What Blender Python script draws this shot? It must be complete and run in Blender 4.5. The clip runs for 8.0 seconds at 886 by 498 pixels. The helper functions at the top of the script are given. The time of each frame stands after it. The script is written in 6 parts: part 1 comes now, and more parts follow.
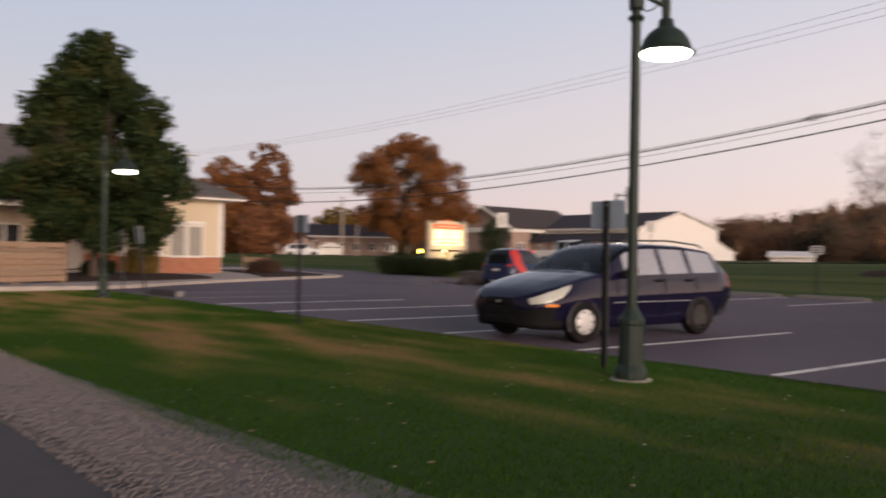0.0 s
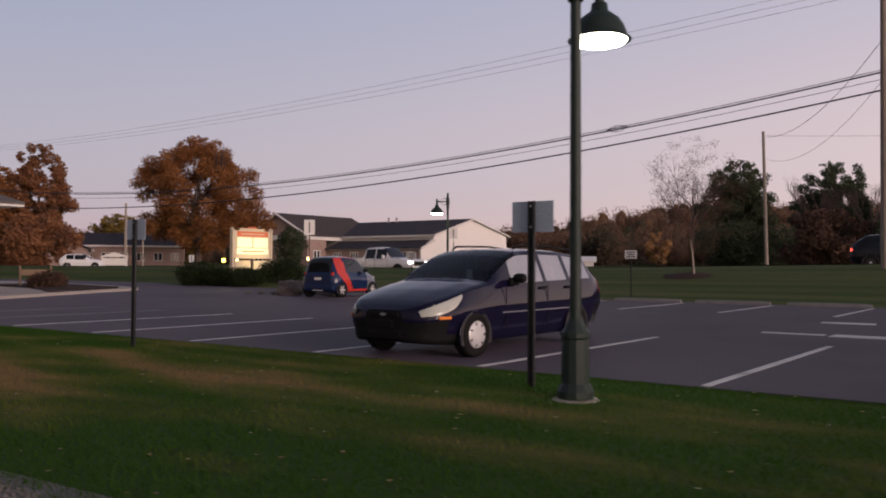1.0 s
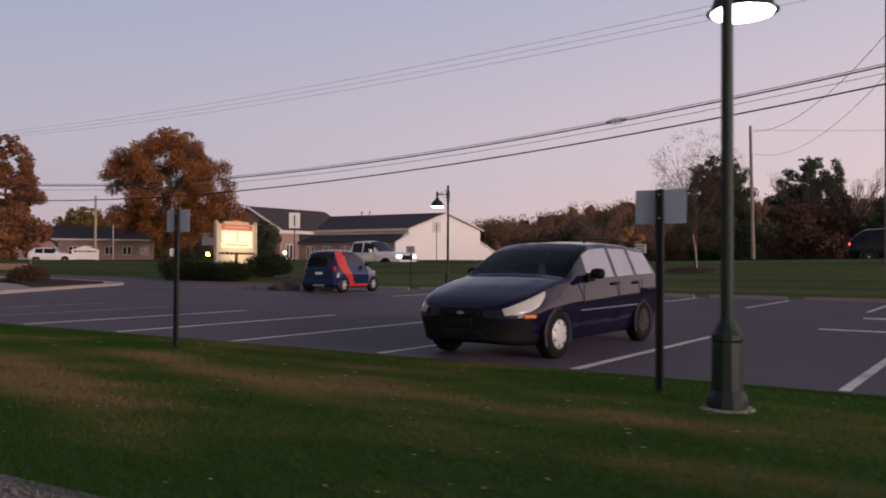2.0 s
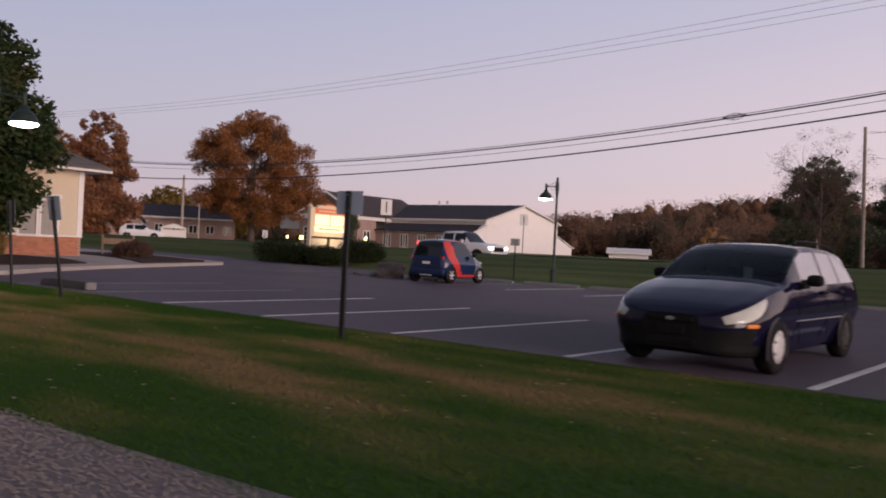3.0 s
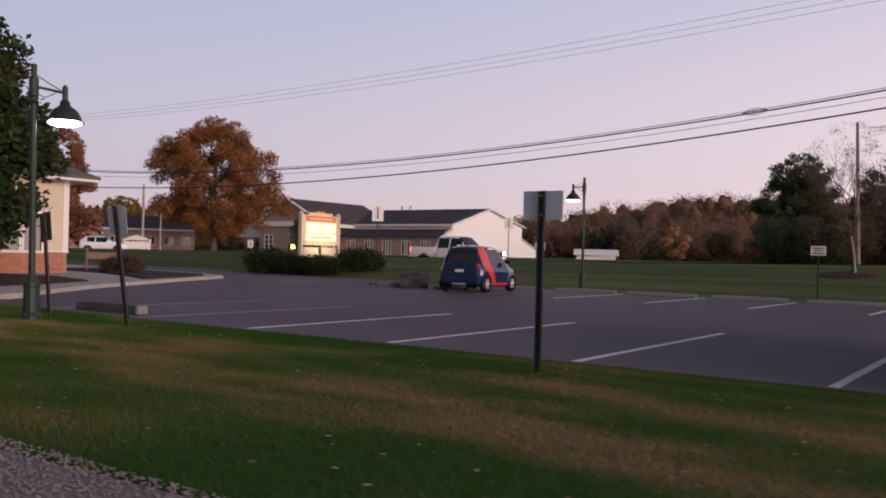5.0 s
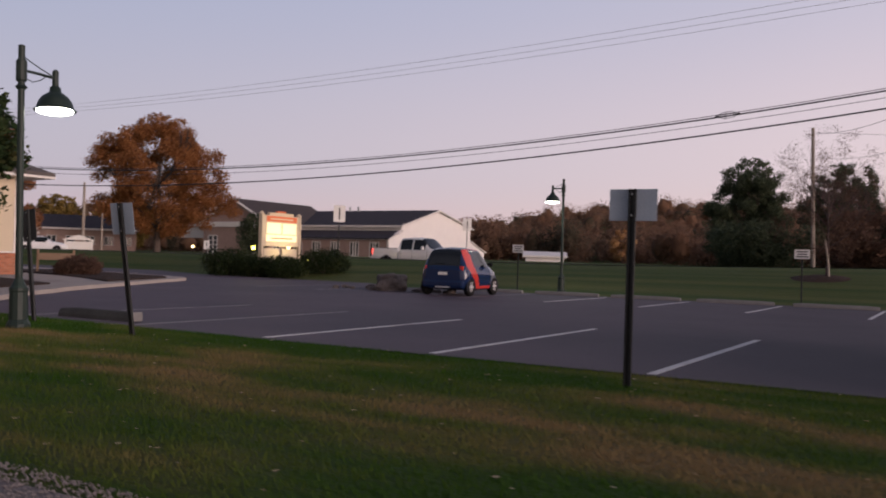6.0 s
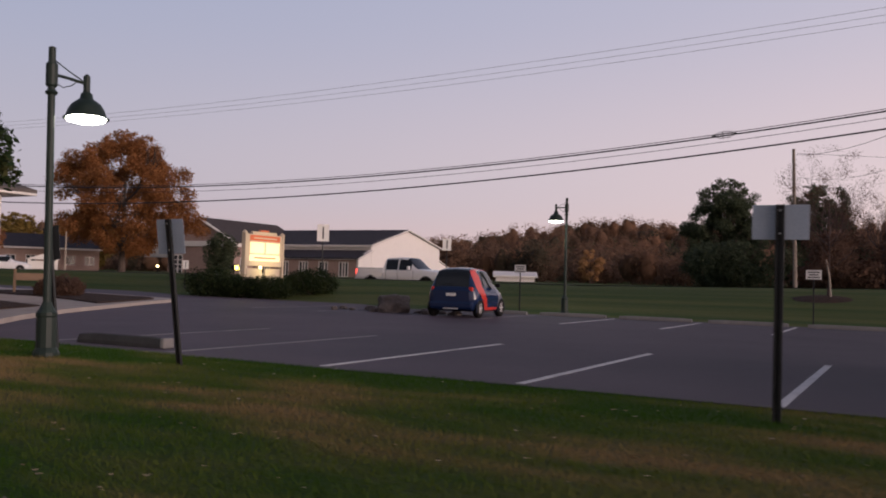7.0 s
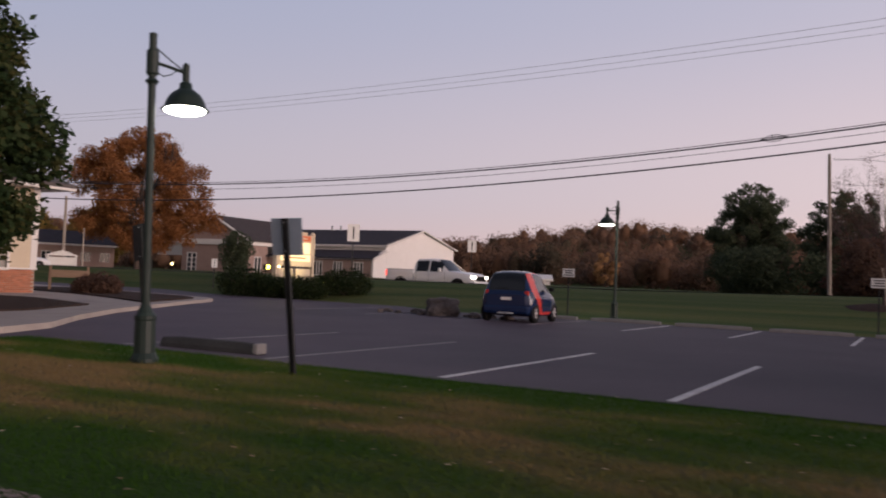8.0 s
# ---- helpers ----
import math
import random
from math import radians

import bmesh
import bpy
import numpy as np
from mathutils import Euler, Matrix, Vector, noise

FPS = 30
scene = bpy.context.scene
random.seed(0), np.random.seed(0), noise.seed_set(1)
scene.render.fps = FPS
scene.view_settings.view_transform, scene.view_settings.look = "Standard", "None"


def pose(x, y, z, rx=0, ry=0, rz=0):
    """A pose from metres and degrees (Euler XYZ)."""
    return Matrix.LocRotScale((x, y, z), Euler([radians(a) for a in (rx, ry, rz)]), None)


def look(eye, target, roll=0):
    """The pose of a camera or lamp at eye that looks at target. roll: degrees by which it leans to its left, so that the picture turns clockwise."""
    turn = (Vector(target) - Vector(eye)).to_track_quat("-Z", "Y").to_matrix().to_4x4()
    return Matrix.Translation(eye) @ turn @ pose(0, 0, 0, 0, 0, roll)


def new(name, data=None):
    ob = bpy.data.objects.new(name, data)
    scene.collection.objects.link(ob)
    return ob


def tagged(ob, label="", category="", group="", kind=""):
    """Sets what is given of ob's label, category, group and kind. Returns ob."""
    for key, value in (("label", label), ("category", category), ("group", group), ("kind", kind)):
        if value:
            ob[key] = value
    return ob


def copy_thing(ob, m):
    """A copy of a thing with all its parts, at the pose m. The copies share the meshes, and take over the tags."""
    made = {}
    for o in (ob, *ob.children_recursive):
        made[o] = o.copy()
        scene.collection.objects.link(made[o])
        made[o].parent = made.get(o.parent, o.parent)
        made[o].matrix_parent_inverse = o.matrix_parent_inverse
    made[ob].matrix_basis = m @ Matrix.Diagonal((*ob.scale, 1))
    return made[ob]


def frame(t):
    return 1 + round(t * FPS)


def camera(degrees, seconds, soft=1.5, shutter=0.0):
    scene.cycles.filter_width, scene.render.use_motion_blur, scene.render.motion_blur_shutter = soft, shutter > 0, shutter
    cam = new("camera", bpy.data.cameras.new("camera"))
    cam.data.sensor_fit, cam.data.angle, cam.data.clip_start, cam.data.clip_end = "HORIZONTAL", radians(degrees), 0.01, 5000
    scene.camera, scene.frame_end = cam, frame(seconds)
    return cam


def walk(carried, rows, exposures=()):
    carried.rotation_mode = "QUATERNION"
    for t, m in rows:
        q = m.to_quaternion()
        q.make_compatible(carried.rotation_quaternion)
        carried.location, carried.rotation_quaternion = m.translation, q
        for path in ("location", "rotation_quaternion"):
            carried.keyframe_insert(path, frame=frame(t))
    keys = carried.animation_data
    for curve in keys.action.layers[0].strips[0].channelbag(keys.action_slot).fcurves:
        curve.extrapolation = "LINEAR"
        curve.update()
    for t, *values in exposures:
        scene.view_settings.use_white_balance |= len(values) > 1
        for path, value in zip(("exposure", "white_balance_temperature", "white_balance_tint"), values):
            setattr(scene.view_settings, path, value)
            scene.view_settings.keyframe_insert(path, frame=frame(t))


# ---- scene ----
cam = camera(56.0, 8.0, soft=1.9, shutter=0.5)
PATH = [
    (0, (12.68, -8.368, 1.212), (11.147, -7.083, 1.228), 1.0),
    (0.5, (11.75, -8.296, 1.216), (10.489, -6.744, 1.249), 0.5),
    (1, (10.911, -8.343, 1.204), (9.746, -6.718, 1.244), 0.2),
    (1.2, (10.609, -8.405, 1.213), (9.456, -6.771, 1.245), 0.1),
    (2.3, (8.792, -8.484, 1.191), (7.707, -6.804, 1.218), 0.5),
    (2.5, (8.446, -8.495, 1.177), (7.364, -6.813, 1.204), 0.7),
    (3, (7.554, -8.592, 1.187), (6.323, -7.016, 1.188), 2.8),
    (3.5, (6.712, -8.672, 1.179), (5.492, -7.087, 1.179), 1.9),
    (4, (5.88, -8.736, 1.178), (4.682, -7.135, 1.175), 2.1),
    (4.2, (5.514, -8.697, 1.147), (4.33, -7.086, 1.149), 2.0),
    (5.3, (3.688, -8.699, 1.177), (2.572, -7.04, 1.185), 1.6),
    (5.5, (3.388, -8.778, 1.177), (2.286, -7.109, 1.172), 1.9),
    (6, (2.562, -8.706, 1.159), (1.546, -6.984, 1.183), 1.6),
    (6.5, (1.714, -8.7, 1.154), (0.738, -6.955, 1.194), 1.5),
    (7, (0.892, -8.699, 1.143), (-0.044, -6.934, 1.217), 1.6),
    (7.5, (0.064, -8.722, 1.158), (-0.844, -6.941, 1.226), 1.9),
    (8, (-0.728, -8.766, 1.153), (-1.678, -7.008, 1.229), 2.4),
]
walk(cam, [(t, look(eye, target, roll)) for t, eye, target, roll in PATH], [(0, 0.50, 7200, 1), (0.5, 0.20, 6950, 5), (1.0, 0.02, 6750, 8), (2.5, 0.06, 6600, 10), (3.5, 0.23, 6550, 10), (4.5, 0.26, 6550, 10), (5.5, 0.22, 6500, 9), (6.0, 0.10, 6550, 8), (7.0, 0.03, 6600, 8), (8.0, 0.03, 6600, 8)])

# ---- world and light ----
world = bpy.data.worlds.new("dusk_sky")
world.use_nodes = True
scene.world = world
wn, wl = world.node_tree.nodes, world.node_tree.links
wn.clear()


def wnode(kind, **kw):
    n = wn.new(kind)
    for k, v in kw.items():
        n.inputs[k].default_value = v
    return n


w_tex = wn.new("ShaderNodeTexCoord")
w_sep = wn.new("ShaderNodeSeparateXYZ")
wl.new(w_tex.outputs["Generated"], w_sep.inputs[0])


def wramp(stops):
    r = wn.new("ShaderNodeValToRGB")
    r.color_ramp.interpolation = "EASE"
    e = r.color_ramp.elements
    while len(e) < len(stops):
        e.new(0.5)
    for el, (p, c) in zip(e, stops):
        el.position, el.color = p, (*c, 1)
    return r


# dusk: lavender overhead, pink towards the sunset side (+x), bluer away from it
w_cool = wramp([(0.0, (0.46, 0.375, 0.45)), (0.10, (0.375, 0.358, 0.485)), (0.34, (0.30, 0.330, 0.495)), (0.54, (0.15, 0.17, 0.28)), (1.0, (0.10, 0.12, 0.20))])
w_warm = wramp([(0.0, (1.00, 0.68, 0.60)), (0.12, (0.90, 0.68, 0.69)), (0.35, (0.63, 0.56, 0.66)), (0.54, (0.22, 0.215, 0.30)), (1.0, (0.10, 0.12, 0.20))])
wl.new(w_sep.outputs["Z"], w_cool.inputs[0])
wl.new(w_sep.outputs["Z"], w_warm.inputs[0])
w_az = wn.new("ShaderNodeMapRange")
w_az.inputs["From Min"].default_value, w_az.inputs["From Max"].default_value = -0.95, 0.75
wl.new(w_sep.outputs["X"], w_az.inputs["Value"])
w_mix = wn.new("ShaderNodeMix")
w_mix.data_type = "RGBA"
wl.new(w_az.outputs[0], w_mix.inputs["Factor"])
wl.new(w_cool.outputs[0], w_mix.inputs["A"])
wl.new(w_warm.outputs[0], w_mix.inputs["B"])
# the afterglow itself, low over the +x horizon
w_gx = wn.new("ShaderNodeMapRange")
w_gx.interpolation_type = "SMOOTHSTEP"
w_gx.inputs["From Min"].default_value, w_gx.inputs["From Max"].default_value = 0.15, 0.95
wl.new(w_sep.outputs["X"], w_gx.inputs["Value"])
w_gz = wn.new("ShaderNodeMapRange")
w_gz.interpolation_type = "SMOOTHSTEP"
w_gz.inputs["From Min"].default_value, w_gz.inputs["From Max"].default_value = 0.55, 0.0
wl.new(w_sep.outputs["Z"], w_gz.inputs["Value"])
w_gm = wn.new("ShaderNodeMath")
w_gm.operation = "MULTIPLY"
wl.new(w_gx.outputs[0], w_gm.inputs[0])
wl.new(w_gz.outputs[0], w_gm.inputs[1])
w_gs = wn.new("ShaderNodeMath")
w_gs.operation = "MULTIPLY"
w_gs.inputs[1].default_value = 1.5
wl.new(w_gm.outputs[0], w_gs.inputs[0])
w_bg3 = wnode("ShaderNodeBackground", Color=(1.0, 0.72, 0.62, 1))
wl.new(w_gs.outputs[0], w_bg3.inputs["Strength"])
w_sky = wn.new("ShaderNodeTexSky")
w_sky.sky_type, w_sky.sun_disc = "NISHITA", False
w_sky.sun_elevation, w_sky.sun_rotation = radians(1.0), radians(100)
w_bg1 = wnode("ShaderNodeBackground", Strength=1.0)
wl.new(w_mix.outputs["Result"], w_bg1.inputs["Color"])
# the sky over the driveway side, away from the glow and the open fields, is dimmer
w_dim = wn.new("ShaderNodeMapRange")
w_dim.interpolation_type = "SMOOTHSTEP"
w_dim.inputs["From Min"].default_value, w_dim.inputs["From Max"].default_value = -0.75, 0.2
w_dim.inputs["To Min"].default_value, w_dim.inputs["To Max"].default_value = 0.45, 1.0
wl.new(w_sep.outputs["Y"], w_dim.inputs["Value"])
wl.new(w_dim.outputs[0], w_bg1.inputs["Strength"])
w_bg2 = wnode("ShaderNodeBackground", Strength=0.05)
wl.new(w_sky.outputs[0], w_bg2.inputs["Color"])
w_add = wn.new("ShaderNodeAddShader")
wl.new(w_bg1.outputs[0], w_add.inputs[0])
wl.new(w_bg2.outputs[0], w_add.inputs[1])
w_out = wn.new("ShaderNodeOutputWorld")
w_add2 = wn.new("ShaderNodeAddShader")
wl.new(w_add.outputs[0], w_add2.inputs[0])
wl.new(w_bg3.outputs[0], w_add2.inputs[1])
wl.new(w_add2.outputs[0], w_out.inputs["Surface"])

# afterglow of the set sun, low on the +x side
sun = new("sun", bpy.data.lights.new("sun", "SUN"))
sun.data.energy, sun.data.angle, sun.data.color = 1.9, radians(30), (1.0, 0.80, 0.77)
sun.matrix_world = look((60, -14, 7.5), (0, 0, 0))

# ---- materials ----


def principled(name, base=(0.5, 0.5, 0.5), rough=0.6, metal=0.0, **kw):
    m = bpy.data.materials.new(name)
    m.use_nodes = True
    b = m.node_tree.nodes["Principled BSDF"]
    b.inputs["Base Color"].default_value = (*base, 1)
    b.inputs["Roughness"].default_value = rough
    b.inputs["Metallic"].default_value = metal
    b.inputs["Specular IOR Level"].default_value = 0.5 if rough < 0.65 else 0.22
    for k, v in kw.items():
        b.inputs[k.replace("_", " ")].default_value = v
    return m


def verge_bias(nt, geo):
    """Where the verge is greener: along the lot's edge, along the gravel, and towards the street lamp."""
    n = nt.nodes.new("ShaderNodeTexNoise")
    n.inputs["Scale"].default_value, n.inputs["Detail"].default_value = 0.7, 3
    nt.links.new(geo.outputs["Position"], n.inputs["Vector"])
    w = nt.nodes.new("ShaderNodeVectorMath")
    w.operation = "MULTIPLY_ADD"
    w.inputs[1].default_value = (1.6, 1.6, 0.0)
    nt.links.new(n.outputs["Color"], w.inputs[0])
    nt.links.new(geo.outputs["Position"], w.inputs[2])
    sep = nt.nodes.new("ShaderNodeSeparateXYZ")
    nt.links.new(w.outputs[0], sep.inputs[0])
    total = None
    for axis, f0, f1, to in (("Y", -0.9, 0.1, -0.6), ("Y", -3.2, -4.4, -0.62), ("X", 3.0, 9.5, -0.55)):
        r = nt.nodes.new("ShaderNodeMapRange")
        r.interpolation_type = "SMOOTHSTEP"
        for k, v in (("From Min", f0), ("From Max", f1), ("To Min", 0.0), ("To Max", to)):
            r.inputs[k].default_value = v
        nt.links.new(sep.outputs[axis], r.inputs["Value"])
        if total is None:
            total = r.outputs[0]
        else:
            a = nt.nodes.new("ShaderNodeMath")
            nt.links.new(total, a.inputs[0])
            nt.links.new(r.outputs[0], a.inputs[1])
            total = a.outputs[0]
    return total


def surface(name, c1, c2, scale=3.0, fine=40.0, rough=0.7, metal=0.0, bump=0.2, stretch=(1, 1, 1), c3=None, contrast=0.25, jitter=0.0, distance=0.02, world_space=True, verge=False, **kw):
    """Two-scale noise colour with a fine bump; c3 is a stain colour; jitter varies pieces."""
    m = principled(name, c1, rough, metal, **kw)
    nt = m.node_tree
    b = nt.nodes["Principled BSDF"]
    geo = nt.nodes.new("ShaderNodeNewGeometry") if world_space else nt.nodes.new("ShaderNodeTexCoord")
    mp = nt.nodes.new("ShaderNodeMapping")
    mp.inputs["Scale"].default_value = stretch
    nt.links.new(geo.outputs["Position" if world_space else "Object"], mp.inputs[0])

    def nz(s, det, lo, hi):
        n = nt.nodes.new("ShaderNodeTexNoise")
        n.inputs["Scale"].default_value, n.inputs["Detail"].default_value = s, det
        nt.links.new(mp.outputs[0], n.inputs["Vector"])
        r = nt.nodes.new("ShaderNodeMapRange")
        r.inputs["From Min"].default_value, r.inputs["From Max"].default_value = lo, hi
        nt.links.new(n.outputs["Fac"], r.inputs["Value"])
        return n, r

    def mix(fac, a, bb):
        x = nt.nodes.new("ShaderNodeMix")
        x.data_type = "RGBA"
        nt.links.new(fac, x.inputs["Factor"])
        for s, v in (("A", a), ("B", bb)):
            if isinstance(v, tuple):
                x.inputs[s].default_value = (*v, 1)
            else:
                nt.links.new(v, x.inputs[s])
        return x.outputs["Result"]

    n1, r1 = nz(scale, 5, 0.5 - contrast, 0.5 + contrast)
    n2, r2 = nz(fine, 3, 0.3, 0.7)
    fac = r1.outputs[0]
    if verge:
        v = nt.nodes.new("ShaderNodeMath")
        v.use_clamp = True
        nt.links.new(fac, v.inputs[0])
        nt.links.new(verge_bias(nt, geo), v.inputs[1])
        fac = v.outputs[0]
    col = mix(fac, c1, c2)
    dark = tuple(v * 0.72 for v in c1)
    half = nt.nodes.new("ShaderNodeMath")
    half.operation = "MULTIPLY"
    half.inputs[1].default_value = 0.45
    nt.links.new(r2.outputs[0], half.inputs[0])
    col = mix(half.outputs[0], col, dark)
    if c3:
        n3, r3 = nz(scale * 0.31, 6, 0.55, 0.68)
        col = mix(r3.outputs[0], col, c3)
    if jitter:
        oi = nt.nodes.new("ShaderNodeObjectInfo")
        rr = nt.nodes.new("ShaderNodeMapRange")
        rr.inputs["To Min"].default_value, rr.inputs["To Max"].default_value = 1 - jitter, 1 + jitter
        nt.links.new(oi.outputs["Random"], rr.inputs["Value"])
        hsv = nt.nodes.new("ShaderNodeHueSaturation")
        nt.links.new(rr.outputs[0], hsv.inputs["Value"])
        nt.links.new(col, hsv.inputs["Color"])
        col = hsv.outputs[0]
    nt.links.new(col, b.inputs["Base Color"])
    bp = nt.nodes.new("ShaderNodeBump")
    bp.inputs["Strength"].default_value, bp.inputs["Distance"].default_value = bump, distance
    nt.links.new(n2.outputs["Fac"], bp.inputs["Height"])
    nt.links.new(bp.outputs[0], b.inputs["Normal"])
    return m


def leafy(name, c1, c2, c3, rough=0.6, stretch=(1, 1, 1), jitter=0.55, gain=1.6, through_light=0.3, shift=0.25, patch=0.9, verge=False):
    """Leaves: colour varies leaf by leaf and in patches; lets some light through."""
    m = principled(name, c1, rough, Specular_IOR_Level=0.08)
    nt = m.node_tree
    b = nt.nodes["Principled BSDF"]
    geo = nt.nodes.new("ShaderNodeNewGeometry")
    r = nt.nodes.new("ShaderNodeValToRGB")
    e = r.color_ramp.elements
    e.new(0.5)
    for el, (p, c) in zip(e, ((0.0, c1), (0.5, c2), (1.0, c3))):
        el.position, el.color = p, (*c, 1)
    n = nt.nodes.new("ShaderNodeTexNoise")
    n.inputs["Scale"].default_value = patch
    mp = nt.nodes.new("ShaderNodeMapping")
    mp.inputs["Scale"].default_value = stretch
    nt.links.new(geo.outputs["Position"], mp.inputs[0])
    nt.links.new(mp.outputs[0], n.inputs["Vector"])
    a = nt.nodes.new("ShaderNodeMath")
    a.operation = "MULTIPLY_ADD"
    a.inputs[1].default_value = jitter
    nt.links.new(geo.outputs["Random Per Island"], a.inputs[0])
    s = nt.nodes.new("ShaderNodeMath")
    s.operation = "MULTIPLY_ADD"
    s.inputs[1].default_value, s.inputs[2].default_value = gain, shift - gain / 2
    nt.links.new(n.outputs["Fac"], s.inputs[0])
    nt.links.new(s.outputs[0], a.inputs[2])
    fac = a.outputs[0]
    if verge:
        v = nt.nodes.new("ShaderNodeMath")
        nt.links.new(fac, v.inputs[0])
        nt.links.new(verge_bias(nt, geo), v.inputs[1])
        fac = v.outputs[0]
    nt.links.new(fac, r.inputs[0])
    nt.links.new(r.outputs[0], b.inputs["Base Color"])
    tr = nt.nodes.new("ShaderNodeBsdfTranslucent")
    nt.links.new(r.outputs[0], tr.inputs["Color"])
    mx = nt.nodes.new("ShaderNodeMixShader")
    mx.inputs[0].default_value = through_light
    nt.links.new(b.outputs[0], mx.inputs[1])
    nt.links.new(tr.outputs[0], mx.inputs[2])
    nt.links.new(mx.outputs[0], nt.nodes["Material Output"].inputs["Surface"])
    return m


def glow(name, color, strength):
    m = principled(name, color, 0.5)
    b = m.node_tree.nodes["Principled BSDF"]
    b.inputs["Emission Color"].default_value = (*color, 1)
    b.inputs["Emission Strength"].default_value = strength
    return m


M = {}
M["asphalt"] = surface("asphalt", (0.042, 0.035, 0.051), (0.062, 0.050, 0.070), 0.45, 55, 0.70, bump=0.7, c3=(0.032, 0.029, 0.043), contrast=0.18, Specular_IOR_Level=0.24, distance=0.006, Diffuse_Roughness=1.0)
M["road"] = surface("road_asphalt", (0.10, 0.095, 0.10), (0.13, 0.12, 0.125), 0.5, 40, 0.8)
M["drive"] = surface("drive_asphalt", (0.075, 0.07, 0.072), (0.10, 0.092, 0.095), 1.1, 70, 0.85, bump=0.4, distance=0.006)
M["gravel"] = surface("gravel", (0.17, 0.148, 0.145), (0.26, 0.228, 0.222), 9, 45, 0.9, bump=0.9, distance=0.03)
M["stone"] = surface("gravel_stone", (0.17, 0.148, 0.145), (0.27, 0.235, 0.23), 25, 90, 0.9, bump=0.3)
M["grass_ground"] = surface("lawn_soil", (0.033, 0.070, 0.009), (0.160, 0.106, 0.050), 0.9, 30, 0.95, bump=0.8, stretch=(0.34, 1.15, 1), contrast=0.12, distance=0.04, verge=True)
M["lawn"] = surface("far_lawn", (0.040, 0.074, 0.010), (0.105, 0.112, 0.030), 0.62, 22, 0.95, bump=0.7, stretch=(0.05, 1.5, 1), contrast=0.11, distance=0.05)
M["mulch"] = surface("mulch", (0.040, 0.024, 0.019), (0.075, 0.045, 0.035), 6, 40, 0.95, bump=1.0, distance=0.05)
M["concrete"] = surface("concrete", (0.38, 0.33, 0.30), (0.48, 0.42, 0.38), 1.5, 40, 0.85, bump=0.25, c3=(0.30, 0.26, 0.24), distance=0.008)
M["paint_line"] = surface("line_paint", (0.50, 0.49, 0.50), (0.64, 0.62, 0.63), 4, 35, 0.7, bump=0.2, c3=(0.30, 0.28, 0.29), distance=0.003)
M["green_metal"] = surface("dark_green_metal", (0.013, 0.024, 0.020), (0.022, 0.034, 0.028), 6, 60, 0.5, 0.0, bump=0.05, Specular_IOR_Level=0.3)
M["post"] = surface("dark_post_metal", (0.018, 0.020, 0.022), (0.035, 0.035, 0.036), 12, 60, 0.55, 0.4, bump=0.1)
M["alu"] = surface("sign_aluminium", (0.33, 0.39, 0.48), (0.39, 0.45, 0.54), 5, 60, 0.45, 0.15, bump=0.04)
M["white_face"] = surface("sign_white", (0.72, 0.70, 0.68), (0.80, 0.78, 0.76), 4, 60, 0.5, bump=0.03)
M["black"] = principled("black_ink", (0.03, 0.03, 0.03), 0.6)
M["galv"] = surface("galvanised_steel", (0.32, 0.33, 0.34), (0.42, 0.42, 0.43), 8, 60, 0.45, 0.7, bump=0.05)
M["lamp_glow"] = glow("lamp_lens", (1.0, 0.98, 0.86), 14.0)
M["wagon"] = surface("dark_plum_car_paint", (0.007, 0.006, 0.022), (0.009, 0.008, 0.027), 4, 300, 0.06, 0.0, bump=0.0, Specular_IOR_Level=0.24)
M["trim"] = surface("black_plastic", (0.007, 0.007, 0.008), (0.012, 0.012, 0.013), 20, 120, 0.6, bump=0.1, Specular_IOR_Level=0.12)
M["dark_stop"] = surface("dark_stained_concrete", (0.030, 0.030, 0.032), (0.058, 0.056, 0.058), 3, 30, 0.85, bump=0.4)
M["faded_line"] = surface("faded_line_paint", (0.17, 0.16, 0.17), (0.26, 0.25, 0.26), 3, 30, 0.8, bump=0.2, c3=(0.11, 0.10, 0.11), distance=0.003)
M["brown_shingle"] = surface("brown_grey_shingles", (0.060, 0.050, 0.052), (0.085, 0.072, 0.072), 1.5, 14, 0.9, bump=0.5)
M["tyre"] = surface("tyre_rubber", (0.009, 0.009, 0.009), (0.016, 0.015, 0.015), 15, 90, 0.85, bump=0.3, Specular_IOR_Level=0.1)
M["chrome"] = surface("wheel_alloy", (0.58, 0.57, 0.58), (0.70, 0.68, 0.69), 8, 60, 0.35, 0.25, bump=0.03)
M["steel_wheel"] = surface("dark_steel_wheel", (0.03, 0.03, 0.032), (0.06, 0.05, 0.05), 10, 60, 0.6, 0.5, bump=0.1)
M["car_glass"] = principled("tinted_car_glass", (0.010, 0.012, 0.014), 0.03, 0.0, Specular_IOR_Level=0.6)
M["car_glass_clear"] = principled("car_glass", (0.3, 0.36, 0.37), 0.02)


def thin_glass(m, tint, ior):
    """A pane: see-through, with a mirror that grows towards grazing."""
    nt = m.node_tree
    tr = nt.nodes.new("ShaderNodeBsdfTransparent")
    tr.inputs["Color"].default_value = (*tint, 1)
    gl = nt.nodes.new("ShaderNodeBsdfGlossy")
    gl.inputs["Roughness"].default_value = 0.02
    fr = nt.nodes.new("ShaderNodeFresnel")
    fr.inputs["IOR"].default_value = ior
    mx = nt.nodes.new("ShaderNodeMixShader")
    nt.links.new(fr.outputs[0], mx.inputs[0])
    nt.links.new(tr.outputs[0], mx.inputs[1])
    nt.links.new(gl.outputs[0], mx.inputs[2])
    nt.links.new(mx.outputs[0], nt.nodes["Material Output"].inputs["Surface"])
    return m


